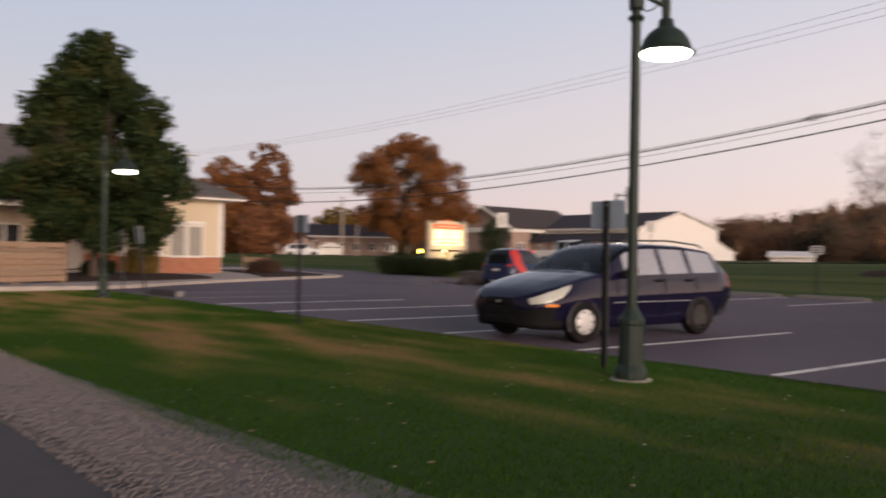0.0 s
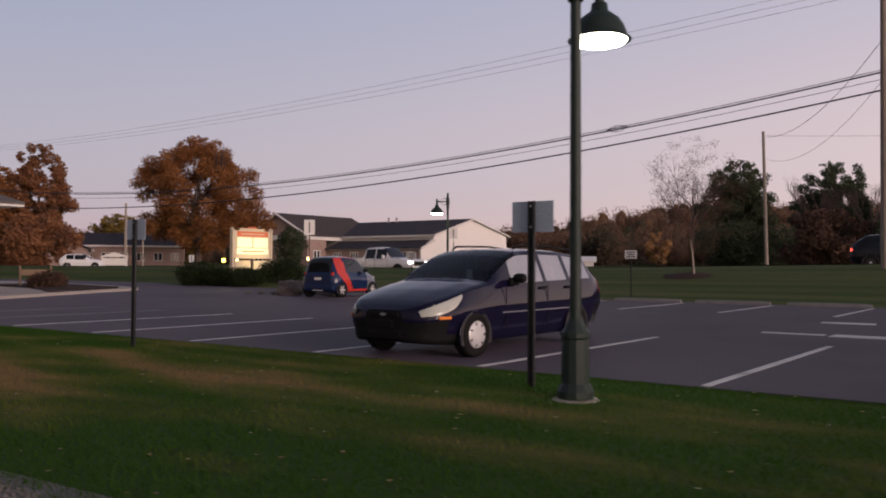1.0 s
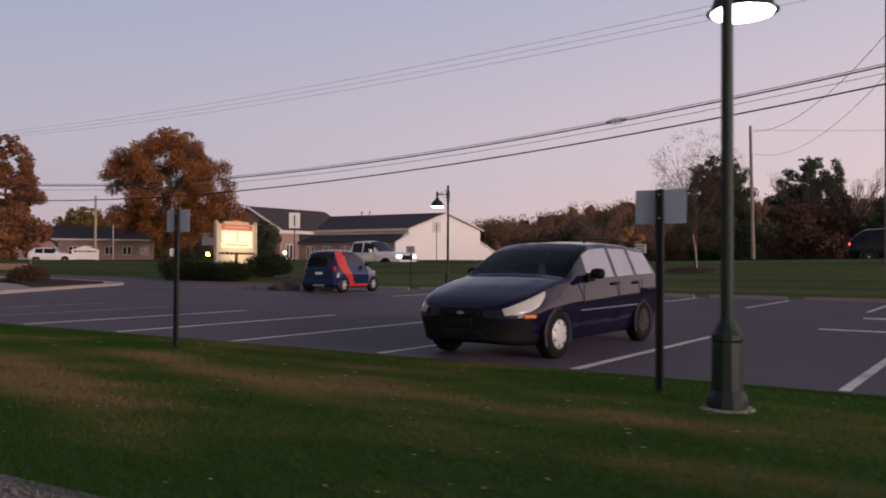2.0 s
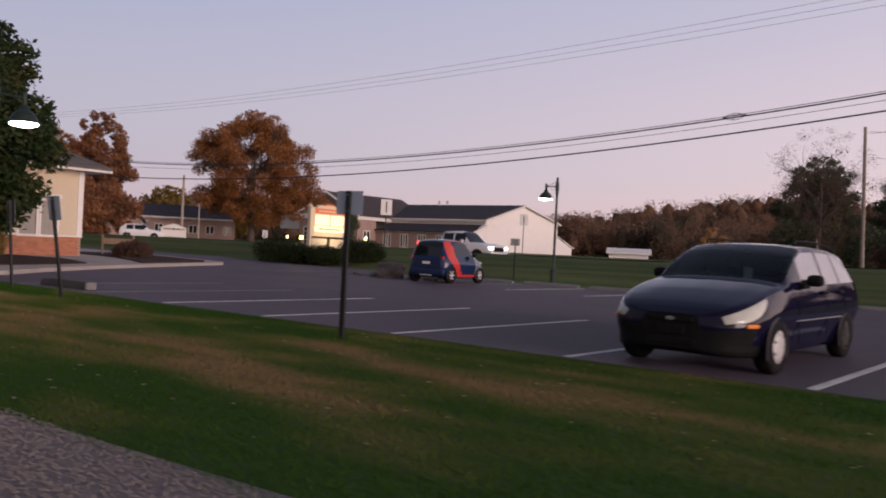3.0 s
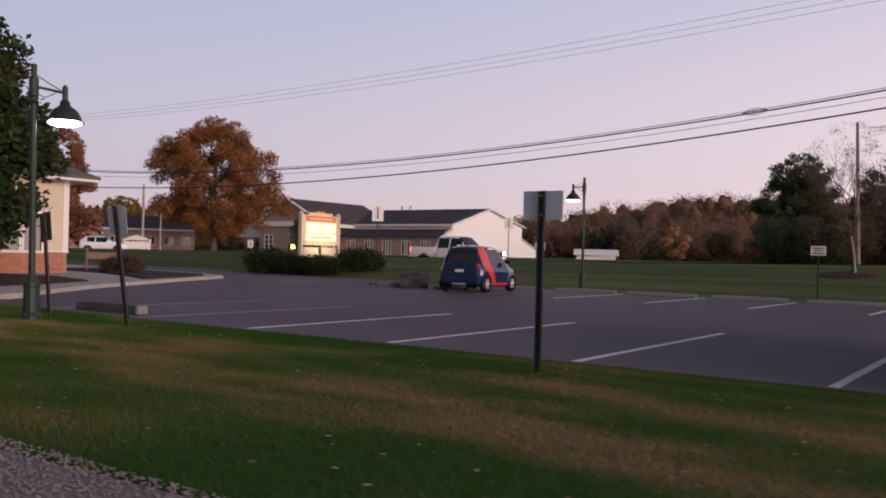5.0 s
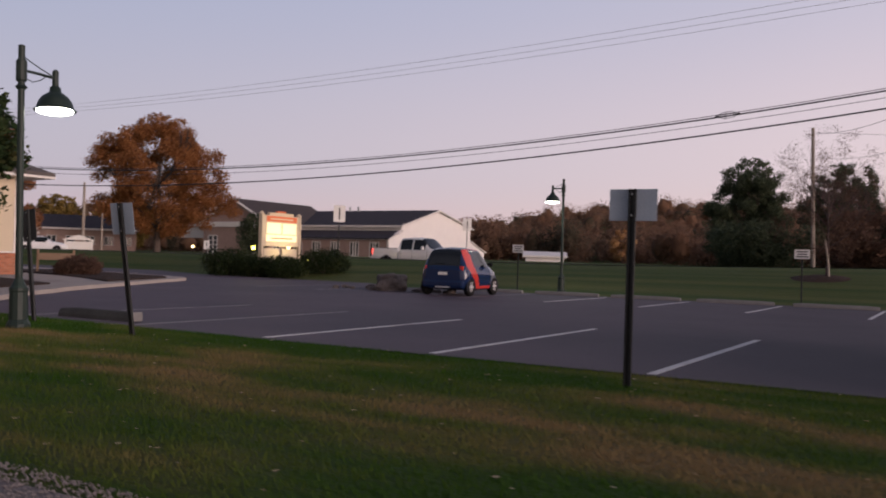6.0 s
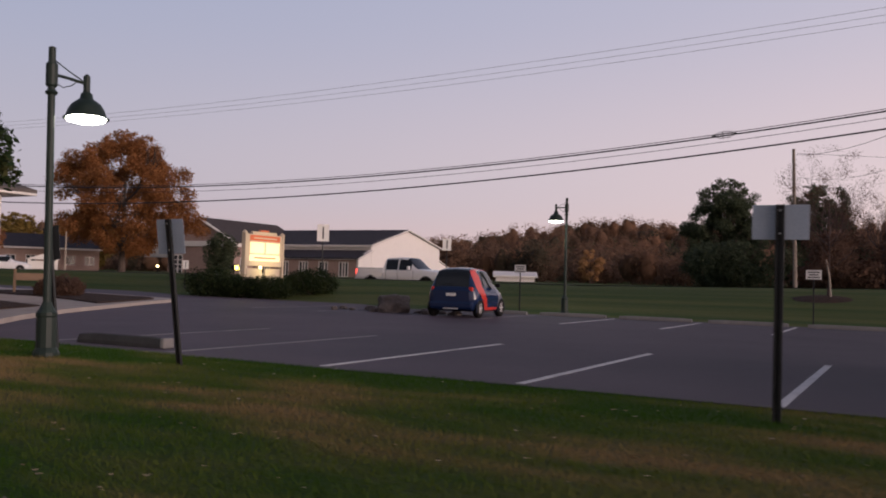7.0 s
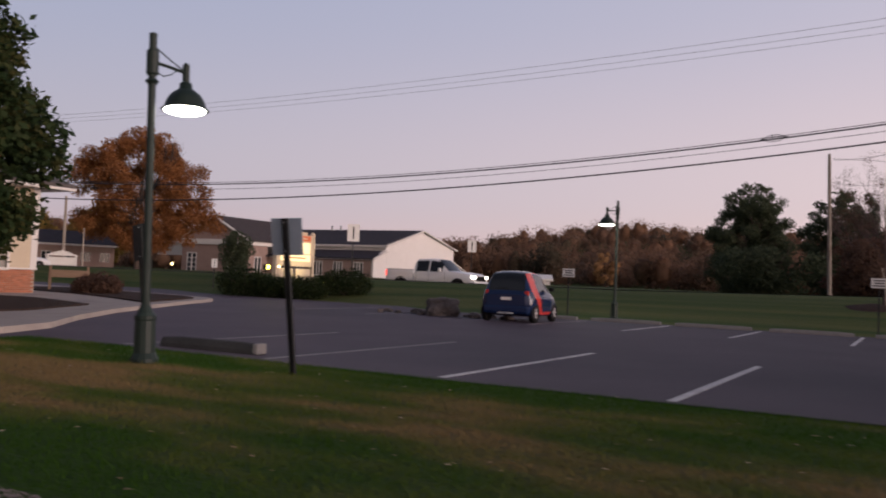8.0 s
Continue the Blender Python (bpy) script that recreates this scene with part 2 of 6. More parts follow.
thin_glass(M["car_glass_clear"], (0.42, 0.50, 0.50), 1.32)
# side windows: the bright sky they mirror is painted into a pale base colour
M["sky_pale_glass"] = surface("sky_pale_car_glass", (0.27, 0.28, 0.32), (0.33, 0.33, 0.37), 2, 20, 0.08, bump=0.0, Specular_IOR_Level=0.8)
M["stop_concrete"] = surface("wheel_stop_concrete", (0.17, 0.163, 0.163), (0.26, 0.247, 0.243), 3, 40, 0.85, bump=0.3)
M["interior"] = surface("car_interior", (0.035, 0.033, 0.034), (0.06, 0.056, 0.056), 10, 60, 0.9)
M["headlamp"] = surface("hazed_headlamp_lens", (0.42, 0.42, 0.38), (0.52, 0.51, 0.46), 8, 50, 0.25, bump=0.05, Coat_Weight=0.8)
M["amber"] = principled("amber_lens", (0.75, 0.22, 0.03), 0.25, Coat_Weight=0.8)
M["red_lens"] = principled("red_lens", (0.50, 0.02, 0.015), 0.25, Coat_Weight=0.8)
M["red_on"] = glow("tail_light_on", (1.0, 0.08, 0.06), 2.5)
M["head_on"] = glow("headlight_on", (1.0, 0.95, 0.85), 9.0)
M["smart_blue"] = surface("navy_car_paint", (0.008, 0.020, 0.068), (0.010, 0.024, 0.076), 4, 300, 0.14, 0.0, bump=0.0, Specular_IOR_Level=0.5)
M["smart_red"] = surface("red_safety_shell", (0.50, 0.036, 0.026), (0.56, 0.042, 0.03), 4, 300, 0.3, bump=0.0, Specular_IOR_Level=0.4)
M["silver"] = surface("silver_vinyl", (0.50, 0.51, 0.54), (0.58, 0.58, 0.60), 5, 100, 0.35, 0.4, bump=0.0)
M["smart_silver"] = surface("silver_car_paint", (0.17, 0.18, 0.22), (0.21, 0.22, 0.26), 5, 100, 0.25, 0.3, bump=0.0)
M["truck_white"] = surface("white_car_paint", (0.72, 0.71, 0.72), (0.78, 0.77, 0.78), 3, 200, 0.3, bump=0.0, Coat_Weight=0.8)
M["car_black"] = surface("black_car_paint", (0.010, 0.010, 0.013), (0.013, 0.013, 0.016), 3, 200, 0.25, bump=0.0, Specular_IOR_Level=0.4)
M["siding_white"] = surface("white_siding", (0.80, 0.76, 0.74), (0.86, 0.82, 0.80), 0.8, 12, 0.6, bump=0.1)
M["trim_white"] = surface("white_trim_paint", (0.74, 0.70, 0.66), (0.80, 0.76, 0.72), 2, 30, 0.55, bump=0.08)
M["shingle"] = surface("dark_shingles", (0.045, 0.040, 0.050), (0.068, 0.058, 0.066), 1.5, 14, 0.9, bump=0.5)
M["grey_roof"] = surface("grey_brown_shingles", (0.11, 0.095, 0.09), (0.16, 0.14, 0.13), 1.5, 18, 0.9, bump=0.5)
M["church_brick"] = surface("pale_pink_brick", (0.34, 0.235, 0.205), (0.42, 0.295, 0.255), 1.2, 14, 0.85, bump=0.3)
M["house_brick"] = surface("orange_brick", (0.40, 0.150, 0.085), (0.47, 0.19, 0.11), 3, 22, 0.85, bump=0.3, jitter=0.2)
M["mortar"] = surface("mortar", (0.36, 0.28, 0.23), (0.42, 0.33, 0.27), 4, 40, 0.9)
M["stucco"] = surface("cream_stucco", (0.62, 0.52, 0.38), (0.68, 0.57, 0.42), 1.2, 30, 0.85, bump=0.25)
M["window_glass"] = principled("window_glass", (0.03, 0.035, 0.04), 0.04, Specular_IOR_Level=0.8)
M["blind"] = surface("window_blind", (0.30, 0.28, 0.25), (0.38, 0.35, 0.31), 6, 40, 0.7)
M["wood_fence"] = surface("weathered_boards", (0.25, 0.165, 0.11), (0.34, 0.235, 0.165), 2.5, 30, 0.8, stretch=(1, 1, 9), bump=0.4, jitter=0.2)
M["pole_wood"] = surface("utility_pole_wood", (0.24, 0.20, 0.17), (0.34, 0.29, 0.25), 4, 30, 0.9, stretch=(4, 4, 0.4), bump=0.4)
M["bark"] = surface("bark", (0.075, 0.055, 0.045), (0.13, 0.10, 0.085), 5, 30, 0.9, stretch=(2, 2, 0.5), bump=0.8)
M["pale_bark"] = surface("pale_bark", (0.30, 0.25, 0.21), (0.42, 0.36, 0.31), 5, 30, 0.9, stretch=(2, 2, 0.5), bump=0.6)
M["twig"] = surface("twigs", (0.085, 0.060, 0.058), (0.13, 0.095, 0.09), 3, 20, 0.9)
M["wire"] = principled("black_cable", (0.02, 0.02, 0.022), 0.6)
M["wire_far"] = surface("weathered_wire", (0.20, 0.19, 0.21), (0.26, 0.25, 0.27), 3, 20, 0.6, 0.3)
M["rock"] = surface("boulder_stone", (0.13, 0.11, 0.105), (0.22, 0.19, 0.18), 3, 18, 0.9, bump=0.8, distance=0.05)
M["leaf_pear"] = leafy("dark_green_leaves", (0.022, 0.042, 0.018), (0.036, 0.058, 0.022), (0.075, 0.070, 0.024))
M["leaf_maple"] = leafy("russet_leaves", (0.19, 0.082, 0.034), (0.32, 0.142, 0.056), (0.44, 0.210, 0.085), jitter=0.35, through_light=0.45, gain=1.2, shift=0.3, patch=0.4)
M["leaf_rust"] = leafy("brown_red_leaves", (0.21, 0.100, 0.054), (0.31, 0.145, 0.074), (0.40, 0.200, 0.100), jitter=0.35, through_light=0.45, patch=0.4)
M["leaf_conifer"] = leafy("dark_pine_foliage", (0.060, 0.080, 0.048), (0.092, 0.112, 0.066), (0.135, 0.142, 0.082), jitter=0.3, through_light=0.45)
M["leaf_bush"] = leafy("clipped_shrub_leaves", (0.012, 0.020, 0.009), (0.022, 0.034, 0.013), (0.04, 0.05, 0.018))
M["leaf_wood"] = leafy("autumn_wood_leaves", (0.095, 0.090, 0.062), (0.225, 0.135, 0.092), (0.32, 0.178, 0.108), jitter=0.3, through_light=0.5, gain=2.0, shift=0.38, patch=0.07)
M["leaf_yellow"] = leafy("yellow_brown_leaves", (0.12, 0.09, 0.03), (0.22, 0.15, 0.045), (0.30, 0.20, 0.06))
M["leaf_pale_orange"] = leafy("pale_orange_leaves", (0.34, 0.20, 0.10), (0.46, 0.27, 0.13), (0.56, 0.34, 0.17), jitter=0.4, through_light=0.45)
M["leaf_dark_red"] = leafy("dark_red_leaves", (0.085, 0.056, 0.045), (0.135, 0.080, 0.058), (0.20, 0.112, 0.076), jitter=0.35, through_light=0.45)
M["grass"] = leafy("grass_blades", (0.037, 0.090, 0.010), (0.105, 0.130, 0.028), (0.25, 0.172, 0.080), stretch=(0.34, 1.15, 1), jitter=0.22, gain=3.6, shift=0.54, verge=True)
M["fallen"] = leafy("fallen_leaves", (0.18, 0.12, 0.06), (0.36, 0.26, 0.15), (0.55, 0.45, 0.34))
M["sign_orange"] = surface("orange_sign_paint", (0.62, 0.13, 0.05), (0.70, 0.17, 0.07), 3, 40, 0.5)
# part of the floodlight on the sign faces is put in as emission
M["sign_glow"] = glow("floodlit_glow_face", (1.0, 0.83, 0.54), 0.42)
M["flood"] = glow("floodlight_lens", (1.0, 0.86, 0.12), 8.0)
M["bulb_warm"] = glow("warm_lamp", (1.0, 0.72, 0.35), 6.0)
M["sign_wood"] = surface("cream_sign_frame", (0.58, 0.48, 0.36), (0.66, 0.55, 0.42), 3, 30, 0.7)

# ---- building helpers ----


def link_mesh(name, verts, faces, material, parent=None, label="", smooth=False):
    me = bpy.data.meshes.new(name)
    me.from_pydata([tuple(v) for v in verts], [], [tuple(f) for f in faces])
    me.update()
    if smooth:
        me.polygons.foreach_set("use_smooth", [True] * len(me.polygons))
    me.materials.append(M[material])
    ob = new(name, me)
    if parent:
        ob.parent = parent
    return tagged(ob, label)


def part(name, bm, material, parent=None, label="", smooth=False):
    me = bpy.data.meshes.new(name)
    bmesh.ops.recalc_face_normals(bm, faces=bm.faces[:])
    if smooth:
        for f in bm.faces:
            f.smooth = True
    bm.to_mesh(me)
    bm.free()
    me.materials.append(M[material])
    ob = new(name, me)
    if parent:
        ob.parent = parent
    return tagged(ob, label)


def thing(name, m, label, category, group="", kind=""):
    e = new(name)
    e.matrix_world = m
    return tagged(e, label, category, group, kind)


def add_box(bm, x0, x1, y0, y1, z0, z1, bevel=0.0, m=None):
    mat = Matrix.Translation(((x0 + x1) / 2, (y0 + y1) / 2, (z0 + z1) / 2)) @ Matrix.Diagonal((x1 - x0, y1 - y0, z1 - z0, 1))
    vs = bmesh.ops.create_cube(bm, size=1, matrix=(m @ mat) if m else mat)["verts"]
    if bevel:
        es = list({e for v in vs for e in v.link_edges})
        bmesh.ops.bevel(bm, geom=es, offset=bevel, segments=2, affect="EDGES", profile=0.5)
    return bm


def box(*a, bevel=0.0, m=None):
    return add_box(bmesh.new(), *a, bevel=bevel, m=m)


def add_lathe(bm, profile, n=20, m=None):
    """Turns (radius, height) pairs round z."""
    rings = []
    for r, z in profile:
        ring = []
        for k in range(n):
            a = 2 * math.pi * k / n
            p = Vector((r * math.cos(a), r * math.sin(a), z))
            ring.append(bm.verts.new(m @ p if m else p))
        rings.append(ring)
    for a, b in zip(rings, rings[1:]):
        for k in range(n):
            bm.faces.new((a[k], a[(k + 1) % n], b[(k + 1) % n], b[k]))
    if profile[0][0] > 1e-4:
        bm.faces.new(rings[0][::-1])
    if profile[-1][0] > 1e-4:
        bm.faces.new(rings[-1])
    return bm


def lathe(profile, n=20, m=None):
    return add_lathe(bmesh.new(), profile, n, m)


def add_tube(bm, pts, r0, r1=None, n=8):
    """A round bar along points, tapering from r0 to r1."""
    r1 = r0 if r1 is None else r1
    pts = [Vector(p) for p in pts]
    rings = []
    for i, p in enumerate(pts):
        d = (pts[min(i + 1, len(pts) - 1)] - pts[max(i - 1, 0)]).normalized()
        up = Vector((0, 0, 1)) if abs(d.z) < 0.9 else Vector((1, 0, 0))
        u = d.cross(up).normalized()
        v = d.cross(u)
        r = r0 + (r1 - r0) * i / (len(pts) - 1)
        rings.append([bm.verts.new(p + r * (math.cos(2 * math.pi * k / n) * u + math.sin(2 * math.pi * k / n) * v)) for k in range(n)])
    for a, b in zip(rings, rings[1:]):
        for k in range(n):
            bm.faces.new((a[k], a[(k + 1) % n], b[(k + 1) % n], b[k]))
    bm.faces.new(rings[0][::-1])
    bm.faces.new(rings[-1])
    return bm


def tube(pts, r0, r1=None, n=8):
    return add_tube(bmesh.new(), pts, r0, r1, n)


def prism(poly, z0, z1):
    """A slab on a polygon of (x, y)."""
    bm = bmesh.new()
    lo = [bm.verts.new((x, y, z0)) for x, y in poly]
    hi = [bm.verts.new((x, y, z1)) for x, y in poly]
    bm.faces.new(lo[::-1])
    bm.faces.new(hi)
    for i in range(len(poly)):
        j = (i + 1) % len(poly)
        bm.faces.new((lo[i], lo[j], hi[j], hi[i]))
    return bm


def smoothstep(a, b, v):
    t = min(1.0, max(0.0, (v - a) / (b - a)))
    return t * t * (3 - 2 * t)


# ---- ground ----
LOT = [(60, -0.05), (60, 19.35), (-12.2, 19.35), (-15.5, 19.0), (-19, 21.5), (-24, 22.0), (-31, 23.0), (-38, 26.0), (-46, 26.0), (-56, 26.0), (-58, 20), (-58, 2), (-40, -4), (-16, -4), (-12.5, -0.25), (0, -0.05)]


def far_edge(x):
    if x > -12.2:
        return 19.35
    if x > -38:
        return 19.35 + (26 - 19.35) * (-12.2 - x) / 25.8
    return 26.0


def road_z(x):
    return min(1.1, max(0.35, 0.62 + 0.019 * (x + 14)))


def height(x, y):
    """The lie of the land: flat by the lot, a bank up to the road, then gently rising fields and a wooded hill."""
    if y < far_edge(x) + 0.3:
        return -0.05 if y > -6.9 else -0.03
    e = far_edge(x) + 0.3
    crest = 1.05 + 0.016 * max(0, x + 12) * (1 if x < 25 else 25 / x)
    z = -0.05 + (crest + 0.05) * smoothstep(e - 1, max(e + 2, 31.0), y)
    if y > 31.2:
        z += (road_z(x) - 0.05 - crest) * smoothstep(31.4, 32.3, y)
    if y > 39.0:
        z += (1.0 - road_z(x)) * smoothstep(39.2, 43, y) + 0.25 * smoothstep(40, 120, y)
    d = math.hypot(x + 60, y - 10)
    z += 18.0 * smoothstep(185, 330, y) * (0.75 + 0.35 * math.sin(x * 0.017 + 2.2) + 0.18 * math.sin(x * 0.041))
    return z


xs = sorted(set([-900, -600, -450, -350, -280, -220] + list(range(-200, 60, 4)) + [60, 70, 85, 110, 150, 220, 320, 450, 700] + [-12.2, -13]))
ys = sorted(set([-300, -120, -60, -30, -15, -7, 0, 10, 18] + [18.5 + 0.5 * i for i in range(52)] + list(range(46, 120, 6)) + list(range(120, 420, 15)) + [450, 520, 700, 1000, 1500]))
gv = [(x, y, height(x, y)) for y in ys for x in xs]
nx = len(xs)
gf = [(j * nx + i, j * nx + i + 1, (j + 1) * nx + i + 1, (j + 1) * nx + i) for j in range(len(ys) - 1) for i in range(nx - 1)]
tagged(link_mesh("ground", gv, gf, "lawn", smooth=True), "mown green lawn and fields rising to the road", "lawn", kind="structure")

tagged(part("pavement", prism(LOT, -0.04, 0.0), "asphalt"), "weathered grey asphalt parking lot", "parking lot", kind="structure")
# the strip of lawn between the lot and the drive, slightly raised
tv, tf = [], []
gx = [-13 + 0.5 * i for i in range(100)]
gy = [-6.15, -6.0, -5.5, -5, -4.4, -3.8, -3.2, -2.6, -2, -1.4, -0.9, -0.4, -0.12, 0.0]


def strip_z(x, y):
    rim = min(smoothstep(-6.2, -5.7, y), smoothstep(0.05, -0.35, y))
    return -0.03 + rim * (0.032 + 0.02 * noise.noise((x * 0.5, y * 0.7, 3)))


for y in gy:
    for x in gx:
        wob = (0.10 * noise.noise((x * 0.9, 0, 7)) + 0.05 * noise.noise((x * 3.1, 0, 9))) * (1 if y < -5.9 else (0.8 if y > -0.2 else 0))
        tv.append((x, (y if y > -5.6 else y + 0.05 * (x - 2.5) * (-5.5 - y) / 0.65) + wob, strip_z(x, y)))
for j in range(len(gy) - 1):
    for i in range(len(gx) - 1):
        a = j * len(gx) + i
        tf.append((a, a + 1, a + len(gx) + 1, a + len(gx)))
tagged(link_mesh("grass_verge", tv, tf, "grass_ground", smooth=True), "patchy green and straw-brown lawn verge", "lawn", kind="structure")
tagged(part("driveway", prism([(-60, -14), (60, -14), (60, -4.6), (13, -6.45), (2.5, -6.93), (-10, -7.5), (-60, -9.5)], -0.04, -0.012), "drive"), "dark asphalt driveway", "driveway", kind="structure")
tagged(part("gravel_shoulder", prism([(-60, -9.7), (-10, -7.55), (2.5, -6.98), (13, -6.5), (60, -4.7), (60, -3.5), (13, -5.5), (2.5, -6.02), (-10, -6.6), (-60, -8.6)], -0.06, -0.008), "gravel"), "pale gravel shoulder beside the driveway", "gravel", kind="structure")
rv, rf = [], []
for i, x in enumerate(range(-400, 404, 8)):
    for y in (32.1, 35.6, 39.1):
        rv.append((x, y, road_z(x) + (0.06 if y == 35.6 else 0.0)))
    if i:
        b = 3 * i
        rf += [(b - 3, b, b + 1, b - 2), (b - 2, b + 1, b + 2, b - 1)]
tagged(link_mesh("road", rv, rf, "road", smooth=True), "two-lane asphalt road beyond the lawn bank", "road", kind="structure")
sv, sf_ = [], []
for i, x in enumerate(range(-160, 84, 4)):
    for y in (30.75, 31.2, 31.75):
        sv.append((x, y + 0.12 * noise.noise((x * 0.3, y, 4)), height(x, y) + 0.035))
    if i:
        b = 3 * i
        sf_ += [(b - 3, b, b + 1, b - 2), (b - 2, b + 1, b + 2, b - 1)]
tagged(link_mesh("road_shoulder", sv, sf_, "gravel", smooth=True), "pale gravel shoulder at the top of the bank", "gravel", kind="structure")

# ---- lot markings, wheel stops, island ----
S = 2.72


def line(x0, y0, x1, y1, w=0.10, mat="paint_line"):
    d = Vector((x1 - x0, y1 - y0, 0))
    n = Vector((-d.y, d.x, 0)).normalized() * w / 2
    p = [Vector((x0, y0, 0)) - n, Vector((x1, y1, 0)) - n, Vector((x1, y1, 0)) + n, Vector((x0, y0, 0)) + n]
    v = [(q.x, q.y, 0.0) for q in p] + [(q.x, q.y, 0.004) for q in p]
    ob = link_mesh("parking_line", v, [(4, 5, 6, 7), (0, 1, 5, 4), (1, 2, 6, 5), (2, 3, 7, 6), (3, 0, 4, 7)], mat)
    return tagged(ob, "worn white painted parking stall line", "parking line", "parking lines", kind="structure")


for k in range(-4, 6):
    line(k * S, 0.05, k * S + 0.15, 5.35, 0.10, "paint_line" if k > -3 else "faded_line")
for k in range(-3, 8):
    line(-9.95 + k * S * 1.03, 13.6, -9.85 + k * S * 1.03, 18.6, 0.10, "faded_line" if k < 1 else "paint_line")
# arrow mark in the aisle
line(6.75, 7.55, 7.82, 7.55, 0.26)
line(7.93, 7.55, 8.95, 7.50, 0.55)
line(7.05, 11.1, 8.10, 11.2, 0.50)


def wheel_stop(m, length, mat="stop_concrete"):
    bm = bmesh.new()
    prof = [(-0.09, 0.0), (0.09, 0.0), (0.085, 0.05), (0.055, 0.115), (0.03, 0.125), (-0.03, 0.125), (-0.055, 0.115), (-0.085, 0.05)]
    n = 7
    rings = []
    for i in range(n):
        x = -length / 2 + length * i / (n - 1)
        s = 0.86 if i in (0, n - 1) else 1.0
        rings.append([bm.verts.new((x, y * s, z * s + 0.004 * noise.noise((x * 3, y * 9, 1)))) for y, z in prof])
    for a, b in zip(rings, rings[1:]):
        for k in range(len(prof)):
            j = (k + 1) % len(prof)
            bm.faces.new((a[k], a[j], b[j], b[k]))
    bm.faces.new(rings[0])
    bm.faces.new(rings[-1])
    ob = part("wheel_stop", bm, mat)
    ob.matrix_world = m
    return tagged(ob, "low weathered concrete wheel stop on asphalt", "wheel stop", "wheel stops")


ws = wheel_stop(pose(-8.55, 18.75, 0, 0, 0, 0.5), 2.35)
for x in (-11.4, -5.72, -2.85, 0.05, 2.9, 5.75, 8.6, 11.5, 14.3):
    copy_thing(ws, pose(x, 18.7, 0, 0, 0, 0.5))
near_stop = tagged(wheel_stop(pose(-9.45, 0.40, 0, 0, 0, 2) @ Matrix.Diagonal((1.04, 1.3, 1.3, 1)), 1.74, "dark_stop"), "dark stained concrete wheel stop beside the grass verge")
# its +x end is paler than the body
part("chipped_end", box(0.80, 0.885, -0.085, 0.085, 0.004, 0.122, bevel=0.02), "stop_concrete", near_stop, "pale end of the wheel stop")

ISLAND = [(-13.4, -0.2), (-14.1, 1.2), (-15.9, 3.2), (-18.0, 6.0), (-20.2, 9.6), (-21.9, 12.4), (-22.6, 13.8), (-23.4, 15.0), (-24.6, 15.9), (-26.4, 16.4), (-29.5, 17.2), (-34, 18.2), (-44, 19.5), (-44, -16), (-13.4, -16)]
tagged(part("sidewalk", prism(ISLAND, -0.06, 0.11), "concrete"), "pale concrete walk and kerb before the brick house", "sidewalk", kind="structure")
BED = [(-20.7, 9.2), (-22.4, 12.4), (-23.3, 13.9), (-24.7, 14.9), (-26.8, 15.3), (-29.5, 16.0), (-34, 17.0), (-34, 13.0), (-27.2, 11.8), (-23.8, 10.6)]
tagged(part("mulch_bed", prism(BED, 0.0, 0.16), "mulch"), "dark brown mulch bed inside the kerb", "mulch bed", kind="structure")
BED2 = [(-16.6, -0.5), (-17.6, 3.2), (-19.6, 6.4), (-23.5, 7.6), (-26.9, 7.0), (-26.9, -8), (-16.6, -8)]
tagged(part("mulch_bed", prism(BED2, 0.0, 0.15), "mulch"), "dark brown mulch bed under the big tree", "mulch bed", kind="structure")


def mound(name, cx, cy, rx, ry, h, mat, label, category, z0, kind=""):
    bm = bmesh.new()
    n, rows = 28, 6
    rings = []
    for j in range(rows):
        t = j / (rows - 1)
        ring = []
        for k in range(n):
            a = 2 * math.pi * k / n
            w = 1 + 0.10 * noise.noise((math.cos(a) * 2 + cx, math.sin(a) * 2, 1))
            x, y = cx + rx * w * (1 - t * 0.97) * math.cos(a), cy + ry * w * (1 - t * 0.97) * math.sin(a)
            ring.append(bm.verts.new((x, y, height(x, y) + z0 + h * (1 - (1 - t) ** 2) + 0.02 * noise.noise((x * 4, y * 4, 2)))))
        rings.append(ring)
    for a, b in zip(rings, rings[1:]):
        for k in range(n):
            bm.faces.new((a[k], a[(k + 1) % n], b[(k + 1) % n], b[k]))
    bm.faces.new(rings[-1])
    return tagged(part(name, bm, mat, smooth=True), label, category, kind=kind)


mound("mulch_ring", -1.2, 26.3, 1.1, 0.95, 0.12, "mulch", "dark mulch ring round a small lawn tree", "mulch bed", 0.0, "structure")


# ---- signs ----
def post_sign(m, lean=0.0, w=0.46, h=0.305, top=1.87, face="alu"):
    t = thing("parking_sign", m @ pose(0, 0, 0, 0, lean, 0), "", "sign")
    bm = bmesh.new()
    for s in (-1, 1):
        add_box(bm, s * 0.026 - 0.010, s * 0.026 + 0.010, -0.026, 0.004, -0.1, top)
    add_box(bm, -0.034, 0.034, 0.0, 0.010, -0.1, top)
    part("post", bm, "post", t)
    part("panel", box(-w / 2, w / 2, 0.012, 0.016, top - h, top, bevel=0.0015), face, t)
    part("panel_face", box(-w / 2 + 0.005, w / 2 - 0.005, 0.0175, 0.0195, top - h + 0.005, top - 0.005), "white_face", t, "white printed sign face")
    for z in (top - 0.05, top - h + 0.05):
        part("bolt", lathe([(0.010, 0), (0.010, 0.008), (0.004, 0.011)], 8, pose(0, -0.027, z, 90, 0, 0)), "galv", t)
    return t


